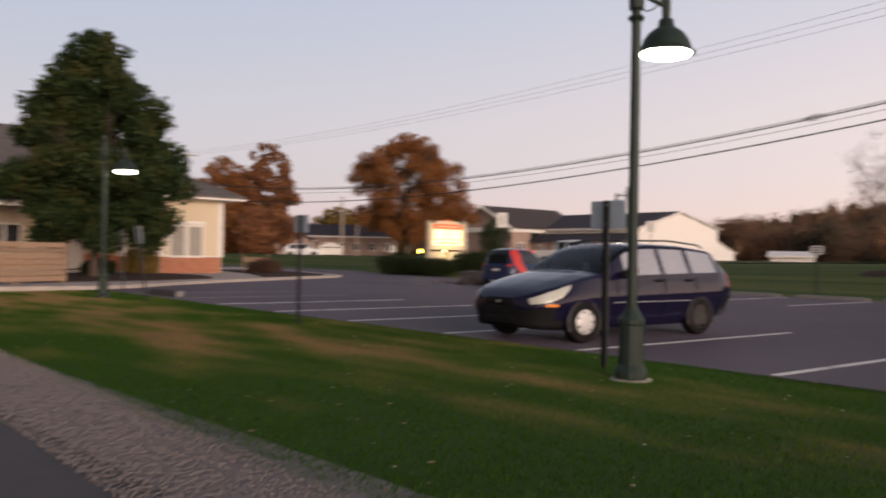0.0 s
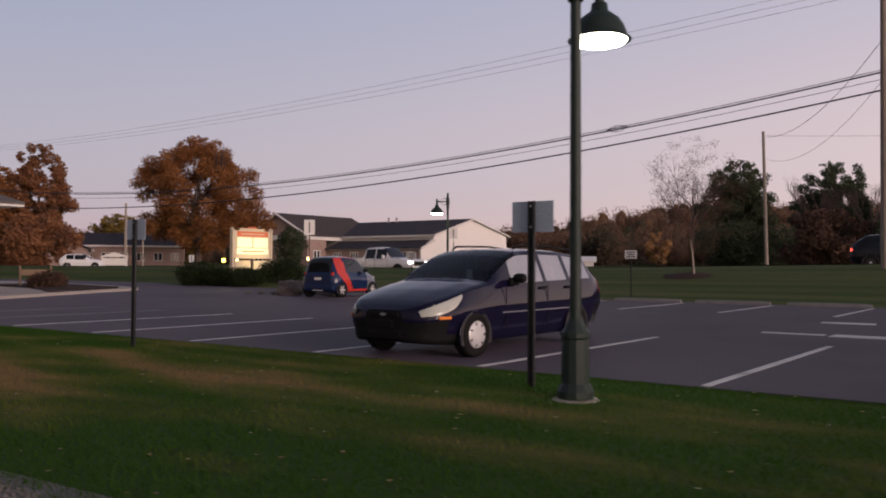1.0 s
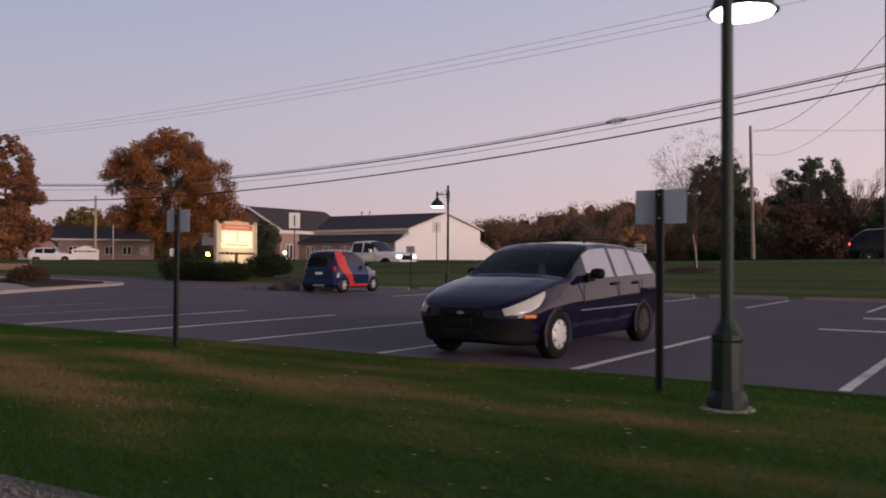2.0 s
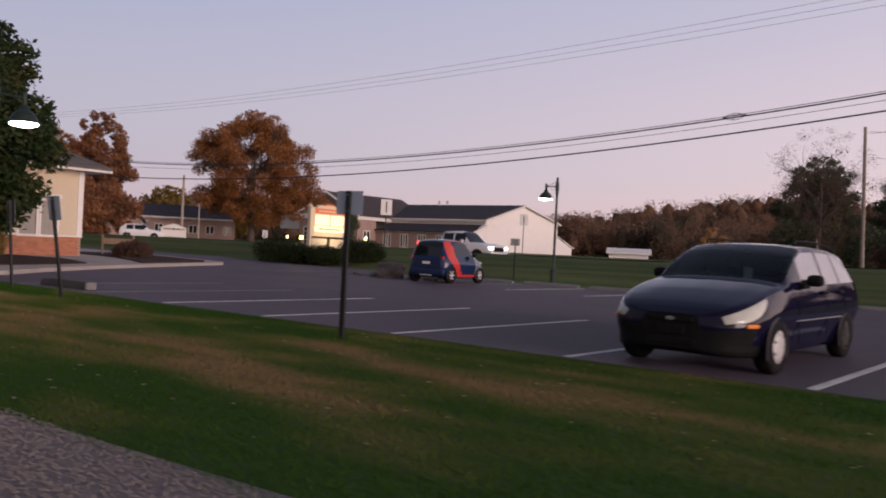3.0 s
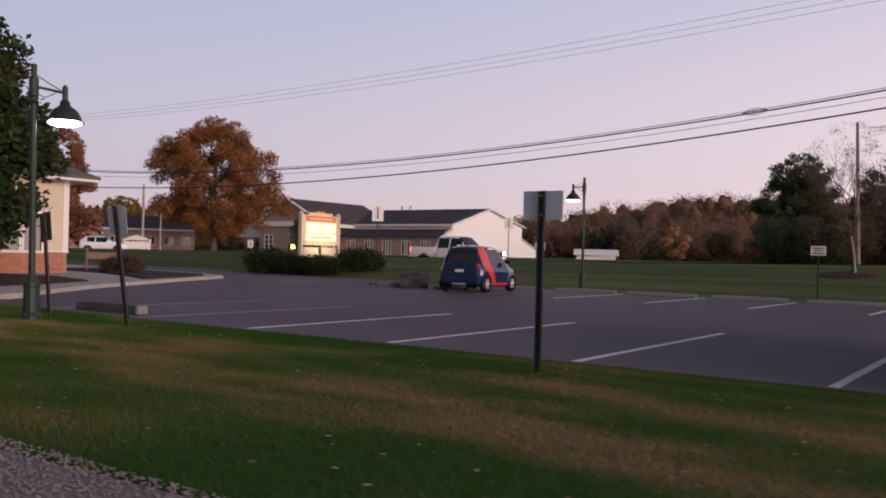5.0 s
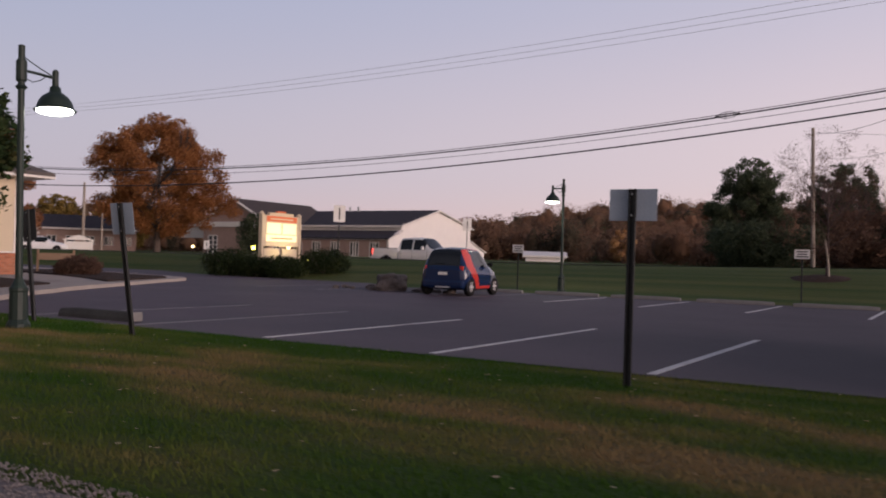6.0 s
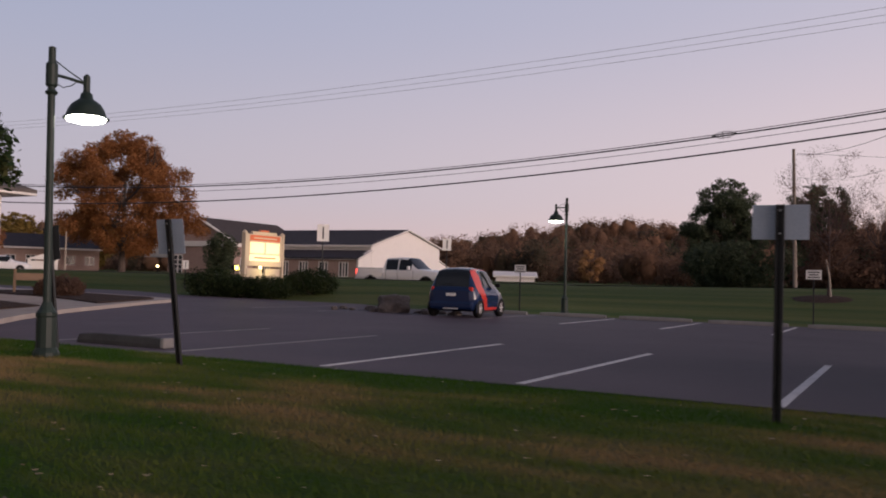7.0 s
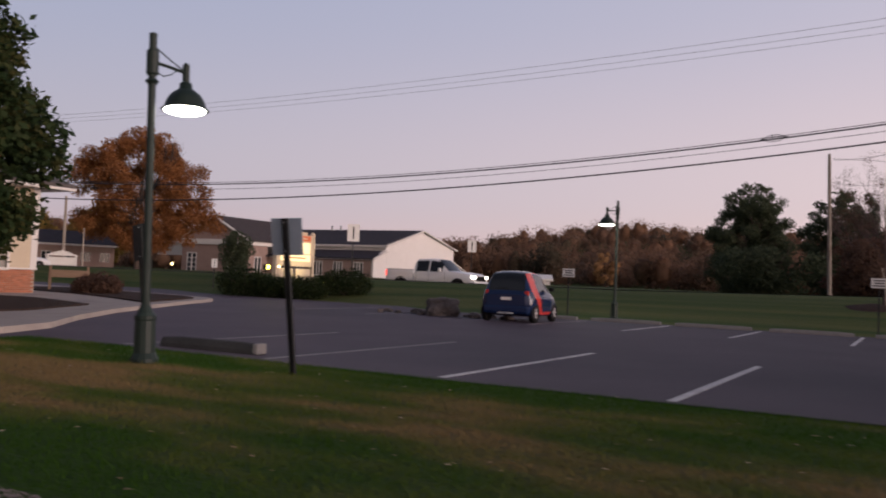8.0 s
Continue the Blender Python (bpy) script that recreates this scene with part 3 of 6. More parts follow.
sb = post_sign(pose(6.80, -1.09, 0.0), 0, 0.47, 0.31, 1.85)
tagged(sb, "grey-backed parking sign on a dark steel post in grass", group="parking signs")
sc = post_sign(pose(0.09, -1.03, 0.0), 0.3, 0.46, 0.30, 1.87)
tagged(sc, "grey-backed parking sign on a dark steel post in grass", group="parking signs")
se = post_sign(pose(-6.73, -1.12, 0.0, 8, 0, 0), -1.0, 0.44, 0.42, 1.80)
tagged(se, "leaning grey-backed parking sign on a dark post", group="parking signs")
sf = post_sign(pose(-9.57, -0.68, 0.0), -9, 0.34, 0.50, 1.78, "post")
tagged(sf, "narrow dark-backed sign on a post beside the street lamp", group="parking signs")


def reserved_sign(x, y, group="stall signs"):
    z0 = height(x, y)
    t = thing("stall_sign", pose(x, y, z0), "small white stall sign with dark print on a post", "sign", group)
    top = 1.78 - z0
    part("post", box(-0.022, 0.022, -0.015, 0.015, -0.1, top - 0.03, bevel=0.004), "post", t)
    part("panel", box(-0.23, 0.23, -0.022, -0.017, top - 0.30, top, bevel=0.002), "white_face", t)
    for i, w in enumerate((0.34, 0.28, 0.36)):
        part("text_bar", box(-w / 2, w / 2, -0.025, -0.0225, top - 0.09 - i * 0.08, top - 0.055 - i * 0.08), "black", t)
    return t


for x in (-11.05, -1.07, 8.9):
    reserved_sign(x, 20.0)


# ---- street lamps ----
def street_lamp(m, tall=4.12, label="dark green street lamp with a lit bell shade"):
    t = thing("street_lamp", m, label, "street lamp", "street lamps")
    part("footing", lathe([(0.215, -0.1), (0.215, 0.012), (0.20, 0.022)], 20), "concrete", t, "round concrete footing")
    base = [(0.165, 0.03), (0.165, 0.09), (0.145, 0.13), (0.128, 0.16), (0.124, 0.47), (0.120, 0.55), (0.130, 0.57), (0.130, 0.61), (0.100, 0.65), (0.070, 0.71), (0.056, 0.75)]
    part("base", lathe(base, 12), "green_metal", t)
    part("pole", lathe([(0.052, 0.73), (0.047, tall - 0.75), (0.047, tall - 0.02), (0.0, tall)], 14), "green_metal", t)
    part("collar", lathe([(0.064, 0), (0.075, 0.02), (0.075, 0.30), (0.064, 0.32)], 12, pose(0, 0, tall - 0.55)), "green_metal", t)
    part("ring", lathe([(0.062, 0), (0.083, 0.03), (0.062, 0.06)], 14, pose(0, 0, tall - 0.66)), "green_metal", t)
    za = tall - 0.33
    bm = tube([(0, 0.05, za - 0.05), (0, 0.25, za - 0.06), (0, 0.46, za - 0.08)], 0.022, 0.022)
    part("arm", bm, "green_metal", t)
    part("brace", tube([(0, 0.05, za + 0.14), (0, 0.16, za + 0.08), (0, 0.28, za + 0.02), (0, 0.44, za - 0.05)], 0.009), "green_metal", t)
    part("brace", tube([(0, 0.06, za - 0.16), (0, 0.16, za - 0.20), (0, 0.28, za - 0.15), (0, 0.36, za - 0.08)], 0.007), "green_metal", t)
    ys_, zs_ = 0.50, za
    part("stem", lathe([(0.045, -0.22), (0.045, 0.02), (0.02, 0.05)], 12, pose(0, ys_, zs_)), "green_metal", t)
    sh = lathe([(0.045, -0.20), (0.075, -0.22), (0.085, -0.29), (0.125, -0.32), (0.185, -0.365), (0.23, -0.43), (0.256, -0.50), (0.268, -0.545), (0.30, -0.56), (0.30, -0.572), (0.255, -0.56), (0.235, -0.51), (0.20, -0.43), (0.15, -0.385), (0.0, -0.36)], 24, pose(0, ys_, zs_))
    shade = part("shade", sh, "green_metal", t, smooth=True)
    part("lens", lathe([(0.0, -0.53), (0.22, -0.54), (0.262, -0.573), (0.245, -0.595), (0.15, -0.622), (0.0, -0.634)], 24, pose(0, ys_, zs_)), "lamp_glow", shade, "glowing white lamp lens", smooth=True)
    lamp = new("lamp_light", bpy.data.lights.new("lamp_light", "SPOT"))
    lamp.data.energy, lamp.data.color, lamp.data.shadow_soft_size = 42, (1.0, 0.96, 0.80), 0.15
    lamp.data.spot_size, lamp.data.spot_blend = radians(140), 0.8
    lamp.parent = t
    lamp.matrix_basis = pose(0, ys_, zs_ - 0.67)
    return t


street_lamp(pose(7.52, -1.57, 0.0, 0, 0, 0), 4.25)
street_lamp(pose(-8.75, -1.47, -0.04, 0, -2.6, -8), 4.16)
street_lamp(pose(-9.42, 20.35, height(-9.4, 20.35) - 0.02, 0, 0, 150), 4.30)


# ---- cars ----
def refine(rows, n):
    """Rounds a coarse car skin: Catmull-Rom along the car and round each section, n steps a span."""
    a = np.array([[(x, w, z) for w, z in sec] for x, sec in rows], float)

    def along(v):
        p = np.concatenate([2 * v[:1] - v[1:2], v, 2 * v[-1:] - v[-2:-1]])
        out = []
        for i in range(1, len(p) - 2):
            for s in range(n):
                t = s / n
                c = 0.5 * (2 * p[i] + (p[i + 1] - p[i - 1]) * t + (2 * p[i - 1] - 5 * p[i] + 4 * p[i + 1] - p[i + 2]) * t * t + (3 * p[i] - p[i - 1] - 3 * p[i + 1] + p[i + 2]) * t ** 3)
                out.append(0.5 * c + 0.5 * (p[i] * (1 - t) + p[i + 1] * t))
        out.append(p[-2])
        return np.array(out)

    a = along(a)
    a = along(a.transpose(1, 0, 2)).transpose(1, 0, 2)
    a[:, :, 1] = np.maximum(a[:, :, 1], 0)
    a[:, 0, 1] = a[:, -1, 1] = 0
    return a


def loft(rows, name_of, mats, parent, caps=("body", "body"), n=2):
    """A car skin. rows: stations along x, each a list of (half width, height) from sill to roof centre. name_of(x, k, kf) names the panel at x, in the k-th strip."""
    a = refine(rows, n)
    ni, nk = a.shape[:2]
    groups = {}
    for i in range(ni - 1):
        for k in range(nk - 1):
            x = (a[i, k, 0] + a[i + 1, k, 0]) / 2
            groups.setdefault(name_of(x, k // n, (k + 0.5) / n), []).append((i, k))
    for row, key in ((a[0], caps[0]), (a[-1], caps[1])):
        ring = [tuple(p) for p in row] + [(p[0], -p[1], p[2]) for p in row[-2:0:-1]]
        link_mesh(key, ring, [tuple(range(len(ring)))], mats[key][0], parent, mats[key][1])
    for key, cells in groups.items():
        base = key.split(".")[0]
        for sgn in ((1,), (-1,)) if key.endswith(".side") else ((1, -1),):
            verts, index, faces = [], {}, []

            def vid(i, k, s):
                p = (round(a[i, k, 0], 4), round(s * a[i, k, 1], 4), round(a[i, k, 2], 4))
                if p not in index:
                    index[p] = len(verts)
                    verts.append(p)
                return index[p]

            for s in sgn:
                for i, k in cells:
                    q = list(dict.fromkeys([vid(i, k, s), vid(i + 1, k, s), vid(i + 1, k + 1, s), vid(i, k + 1, s)]))
                    if len(q) > 2:
                        faces.append(q if s < 0 else q[::-1])
            link_mesh(base, verts, faces, mats[base][0], parent, mats[base][1], smooth=True)
    return a


def lens_patch(name, a, n, outline, side, mat, parent, label, proud=0.006, nu=16, nv=6):
    """A lens lying on a car skin: outline(u) gives x and the strip heights between which it lies."""
    def at(x, kf):
        kk = min(kf * n, a.shape[1] - 1.001)
        k0 = int(kk)
        row = a[:, k0] * (1 - kk + k0) + a[:, k0 + 1] * (kk - k0)
        return Vector((x, side * float(np.interp(x, row[:, 0], row[:, 1])), float(np.interp(x, row[:, 0], row[:, 2]))))

    verts, faces = [], []
    for i in range(nu + 1):
        x, k0, k1 = outline(i / nu)
        for j in range(nv + 1):
            kf = k0 + (k1 - k0) * j / nv
            p = at(x, kf)
            nrm = (at(x + 0.02, kf) - at(x - 0.02, kf)).cross(at(x, kf + 0.1) - at(x, kf - 0.1)).normalized()
            if nrm.y * side < 0:
                nrm = -nrm
            edge = min(i, nu - i, j, nv - j)
            verts.append(p + nrm * (proud if edge else -0.004))
    m = nv + 1
    for i in range(nu):
        for j in range(nv):
            q = (i * m + j, (i + 1) * m + j, (i + 1) * m + j + 1, i * m + j + 1)
            faces.append(q)
    return link_mesh(name, verts, faces, mat, parent, label, smooth=True)


def wheel(parent, x, y, r, w, mat="chrome", spokes=7, cover=True):
    """A tyre with a rim; y is the outer face's side."""
    s = 1 if y > 0 else -1
    m = pose(x, y, r, 90 * -s, 0, 0)
    ty = part("tyre", lathe([(r * 0.62, -w), (r * 0.9, -w), (r, -w * 0.8), (r, -w * 0.2), (r * 0.95, -0.01), (r * 0.66, 0.0), (r * 0.62, -0.02)], 32, m), "tyre", parent, smooth=True)
    rim = part("rim", lathe([(r * 0.64, -0.10), (r * 0.64, -0.005), (r * 0.60, 0.0), (r * 0.57, -0.04), (r * 0.2, -0.05), (0.0, -0.05)], 28, m), "steel_wheel", ty, "dark wheel well of the rim")
    if cover and mat == "chrome" and spokes == 7:
        cap = part("hubcap", lathe([(r * 0.63, -0.03), (r * 0.61, -0.006), (r * 0.5, 0.006), (r * 0.25, 0.012), (0.0, 0.014)], 28, m), mat, ty, "bright silver wheel cover", smooth=True)
        for k in range(spokes):
            mm = m @ pose(0, 0, 0, 0, 0, 360 * k / spokes)
            part("slot", box(r * 0.40, r * 0.54, -r * 0.055, r * 0.055, -0.02, 0.0085, bevel=0.004, m=mm), "steel_wheel", cap)
        return ty
    bm = bmesh.new()
    for k in range(spokes):
        a = 2 * math.pi * k / spokes
        mm = m @ pose(0, 0, 0, 0, 0, math.degrees(a))
        add_box(bm, r * 0.10, r * 0.60, -r * 0.50 / spokes, r * 0.50 / spokes, -0.045, -0.012, bevel=0.006, m=mm)
    add_lathe(bm, [(r * 0.18, -0.05), (r * 0.18, -0.008), (r * 0.08, -0.002), (0, -0.002)], 16, m)
    part("hubcap", bm, mat, ty)
    return ty


def arch(parent, x, y, r, mat="trim"):
    s = 1 if y > 0 else -1
    bm = bmesh.new()
    n = 18
    vs = []
    for k in range(n + 1):
        a = math.pi * (-0.08 + 1.16 * k / n)
        vs.append([bm.verts.new((x + rr * math.cos(a), y + s * o, r * 0.0 + zc + rr * math.sin(a))) for rr, o, zc in ((r * 1.10, 0.004, r * 0.92), (r * 1.13, 0.009, r * 0.92), (r * 1.17, 0.001, r * 0.92))])
    for a, b in zip(vs, vs[1:]):
        for k in range(2):
            bm.faces.new((a[k], a[k + 1], b[k + 1], b[k]))
    part("wheel_arch", bm, mat, parent, smooth=True)
    bm = bmesh.new()
    ring = [bm.verts.new((x + r * 1.12 * math.cos(2 * math.pi * k / 24), y + s * 0.003, max(0.17, r * 0.92 + r * 1.12 * math.sin(2 * math.pi * k / 24)))) for k in range(24)]
    bm.faces.new(ring)
    part("wheel_well", bm, "interior", parent, "dark wheel well")


def stations(spec, shape):
    return [(x, shape(*v)) for x, *v in spec]


def car_section(wb, zs, zm, wm, zbelt, wbelt, zroof, wroof, crown=0.05):
    """Half section, sill to roof: rocker, bulge, shoulder, belt, window top, cant rail, roof."""
    return [(0.0, zs), (wb * 0.86, zs), (wb * 0.97, zs + 0.05), (wb, zs + 0.14), (wm, zm), (wm * 0.99, zm + (zbelt - zm) * 0.40), (wbelt, zbelt),
            (wroof + (wbelt - wroof) * 0.12, zroof - (zroof - zbelt) * 0.13), (wroof * 0.93, zroof), (wroof * 0.6, zroof + crown * 0.7), (0.0, zroof + crown)]


def wagon_section(wb, zs, zm, wm, zbelt, wbelt, zroof, wroof, crown=0.05):
    """As car_section, with a squarer roof edge."""
    low = car_section(wb, zs, zm, wm, zbelt, wbelt, zroof, wroof, crown)[:7]
    return low + [(wroof + (wbelt - wroof) * 0.10, zroof - (zroof - zbelt) * 0.12), (wroof * 0.955, zroof + 0.004), (wroof * 0.6, zroof + crown * 0.75), (0.0, zroof + crown)]


def wagon(m):
    t = thing("station_wagon", m, "dark plum station wagon with hazed headlamps, parked", "car")
    # x from nose (0) to tail (4.46): sill, bulge, belt, roof
    spec = [
        (0.00, 0.30, 0.27, 0.46, 0.32, 0.60, 0.30, 0.625, 0.26, 0.01),
        (0.03, 0.48, 0.24, 0.46, 0.49, 0.62, 0.45, 0.645, 0.40, 0.012),
        (0.09, 0.61, 0.22, 0.47, 0.635, 0.66, 0.59, 0.685, 0.53, 0.016),
        (0.19, 0.71, 0.20, 0.48, 0.735, 0.71, 0.685, 0.735, 0.62, 0.02),
        (0.34, 0.775, 0.19, 0.50, 0.80, 0.765, 0.75, 0.785, 0.68, 0.03),
        (0.55, 0.82, 0.18, 0.53, 0.845, 0.825, 0.79, 0.845, 0.72, 0.04),
        (0.70, 0.825, 0.18, 0.54, 0.85, 0.86, 0.80, 0.885, 0.73, 0.04),
        (0.95, 0.83, 0.18, 0.55, 0.855, 0.905, 0.815, 0.94, 0.74, 0.045),
        (1.18, 0.835, 0.18, 0.56, 0.855, 0.935, 0.82, 0.985, 0.74, 0.045),
        (1.40, 0.84, 0.18, 0.56, 0.855, 0.945, 0.82, 1.13, 0.725, 0.04),
        (1.72, 0.84, 0.18, 0.56, 0.855, 0.955, 0.82, 1.31, 0.685, 0.04),
        (1.98, 0.84, 0.18, 0.56, 0.855, 0.965, 0.82, 1.40, 0.65, 0.04),
        (2.18, 0.84, 0.18, 0.56, 0.855, 0.970, 0.82, 1.415, 0.625, 0.045),
        (2.52, 0.84, 0.18, 0.57, 0.855, 0.980, 0.82, 1.43, 0.625, 0.045),
        (2.62, 0.84, 0.18, 0.57, 0.855, 0.982, 0.82, 1.43, 0.625, 0.045),
        (3.20, 0.83, 0.18, 0.58, 0.855, 0.995, 0.815, 1.42, 0.615, 0.045),
        (3.32, 0.83, 0.19, 0.58, 0.855, 0.998, 0.81, 1.415, 0.61, 0.045),
        (3.98, 0.80, 0.24, 0.60, 0.84, 1.010, 0.785, 1.36, 0.575, 0.04),
        (4.14, 0.77, 0.27, 0.60, 0.82, 1.010, 0.76, 1.31, 0.55, 0.035),
        (4.34, 0.72, 0.28, 0.60, 0.775, 0.99, 0.71, 1.10, 0.55, 0.03),
        (4.44, 0.62, 0.32, 0.58, 0.70, 0.92, 0.62, 0.95, 0.52, 0.02),
        (4.46, 0.45, 0.40, 0.58, 0.50, 0.80, 0.45, 0.84, 0.40, 0.01),
    ]
    spec = [(x, wb * 0.965, zs, zm + 0.02, wm * 1.005, zb, wbelt * 0.98, *rest) for x, wb, zs, zm, wm, zb, wbelt, *rest in spec]
    rows = stations(spec, wagon_section)

    def name_of(x, k, kf):
        if k <= 2 and x < 0.55:
            return "front_bumper"
        if k == 5 and 4.30 < x < 4.44:
            return "tail_light.side"
        if k <= 3 and x < 0.34:
            return "front_bumper"
        if k <= 3 and x > 4.14:
            return "rear_bumper"
        if k == 6 and 1.72 < x < 2.52:
            return "front_window.side"
        if k == 6 and 2.62 < x < 3.2:
            return "rear_window.side"
        if k == 6 and 3.32 < x < 3.98:
            return "cargo_window.side"
        if k >= 7 and 1.18 < x < 1.98:
            return "windscreen"
        if k >= 7 and 4.14 < x < 4.34:
            return "tailgate_glass"
        if k >= 7 and x > 1.98 and x < 4.14:
            return "roof"
        if k >= 6 and 0.05 < x < 1.18:
            return "bonnet"
        return "body"

    skin = loft(rows, name_of, {
        "tail_light": ("red_lens", "red tail light"), "body": ("wagon", ""), "bonnet": ("wagon", ""), "roof": ("wagon", ""), "front_bumper": ("trim", "black plastic front bumper"), "rear_bumper": ("trim", "black plastic rear bumper"),
        "front_window": ("sky_pale_glass", "misted side window"), "rear_window": ("sky_pale_glass", "misted side window"), "cargo_window": ("sky_pale_glass", "misted side window"),
        "windscreen": ("car_glass_clear", "raked windscreen glass"), "tailgate_glass": ("car_glass", "dark rear glass")}, t, ("front_bumper", "rear_bumper"), 4)
    def lamp_outline(u):
        x = 0.045 + 0.58 * u
        return x, 5.93 - 1.15 * math.sin(math.pi * (0.30 + 0.68 * u)) ** 0.8, 5.97

    for s in (-1, 1):
        lens_patch("headlight", skin, 4, lamp_outline, s, "headlamp", t, "hazed wedge-shaped headlight lens")
    # cabin
    part("dashboard", box(1.22, 1.62, -0.70, 0.70, 0.80, 0.965, bevel=0.04), "interior", t, "dark dashboard")
    part("cabin_floor", box(1.2, 4.2, -0.74, 0.74, 0.28, 0.40), "interior", t, "dark cabin floor")
    for y in (-0.36, 0.36):
        part("seat", box(2.05, 2.5, y - 0.24, y + 0.24, 0.42, 0.62, bevel=0.05), "interior", t)
        part("seat_back", box(2.42, 2.56, y - 0.23, y + 0.23, 0.55, 1.10, bevel=0.05, m=pose(0.12, 0, -0.02, 0, 6, 0)), "interior", t)
        part("headrest", box(2.56, 2.66, y - 0.12, y + 0.12, 1.10, 1.27, bevel=0.04), "interior", t)
    part("rear_seat", box(3.2, 3.4, -0.66, 0.66, 0.5, 1.05, bevel=0.05), "interior", t)
    bm = bmesh.new()
    bmesh.ops.create_cone(bm, segments=20, radius1=0.19, radius2=0.19, depth=0.03, cap_ends=False, matrix=pose(1.78, 0.36, 0.90, 0, 65, 0))
    bmesh.ops.solidify(bm, geom=bm.faces[:], thickness=0.025)
    part("steering_wheel", bm, "interior", t)
    part("rear_view_mirror", box(1.86, 1.90, -0.11, 0.11, 1.24, 1.31, bevel=0.015), "interior", t)
    part("paper_slip", box(1.47, 1.475, -0.30, -0.20, 1.02, 1.15, m=pose(0, 0, 0, 0, 0, 0)), "white_face", t, "white slip behind the windscreen")
    # front details
    for s in (-1, 1):
        part("indicator", box(0.19, 0.37, s * 0.775 - 0.02, s * 0.775 + 0.02, 0.52, 0.56, bevel=0.008, m=pose(0, 0, 0, 0, 0, 0) @ Matrix.Translation((0.28, s * 0.775, 0)) @ Euler((0, 0, s * 0.32)).to_matrix().to_4x4() @ Matrix.Translation((-0.28, -s * 0.775, 0))), "amber", t, "amber turn indicator")
        mir = part("door_mirror", box(1.62, 1.74, s * 0.96 - 0.10, s * 0.96 + 0.10, 0.965, 1.10, bevel=0.055), "trim", t, "black door mirror")
        part("mirror_glass", box(1.741, 1.744, s * 0.96 - 0.07, s * 0.96 + 0.07, 0.985, 1.07), "chrome", mir)
        part("mirror_base", box(1.60, 1.80, s * 0.845 - 0.03, s * 0.845 + 0.03, 0.93, 1.04, bevel=0.02), "trim", t)
        part("side_moulding", box(1.42, 3.2, s * 0.857 - 0.004, s * 0.857 + 0.012, 0.556, 0.572, bevel=0.005), "galv", t, "thin dull side moulding")
        for x in (2.38, 3.10):
            part("door_handle", box(x, x + 0.17, s * 0.846 - 0.015, s * 0.846 + 0.022, 0.865, 0.905, bevel=0.012), "trim", t)
        for x in (1.50, 2.57, 3.36):
            part("door_seam", box(x, x + 0.008, s * 0.855 - 0.006, s * 0.855 + 0.003, 0.30, 0.93), "trim", t)
        part("roof_rail", tube([(2.1, s * 0.55, 1.45), (2.2, s * 0.55, 1.50), (3.0, s * 0.545, 1.515), (3.8, s * 0.52, 1.46), (3.9, s * 0.515, 1.415)], 0.014), "trim", t, "black roof rail")
        arch(t, 0.83, s * 0.853, 0.30, "wagon")
        arch(t, 3.445, s * 0.852, 0.30, "wagon")
        wheel(t, 0.83, s * 0.87, 0.30, 0.195, "chrome", 7)
        wheel(t, 3.445, s * 0.868, 0.30, 0.195, "steel_wheel", 7)
        part("wiper", tube([(1.14, s * 0.1 - 0.35, 0.985), (1.22, s * 0.1 + 0.25, 1.0)], 0.010), "trim", t)
    gr = part("grille", box(-0.012, 0.03, -0.26, 0.26, 0.535, 0.61, bevel=0.02), "trim", t, "black oval grille")
    part("badge", lathe([(0.0, 0.004), (0.05, 0.002), (0.055, -0.008)], 20, pose(-0.014, 0, 0.575, 0, -90, 0) @ Matrix.Diagonal((0.4, 1.0, 1, 1))), "galv", gr, "plain oval badge")
    part("lower_intake", box(-0.008, 0.05, -0.28, 0.28, 0.30, 0.37, bevel=0.01), "trim", t)
    part("number_plate_holder", box(-0.022, 0.0, -0.16, 0.16, 0.41, 0.50, bevel=0.005), "trim", t)
    return t


# nose towards -y
wagon(pose(4.00, -0.02, 0.0, 0, 0, 88.3) @ Matrix.Diagonal((1.06, 1.0, 1.0, 1)))


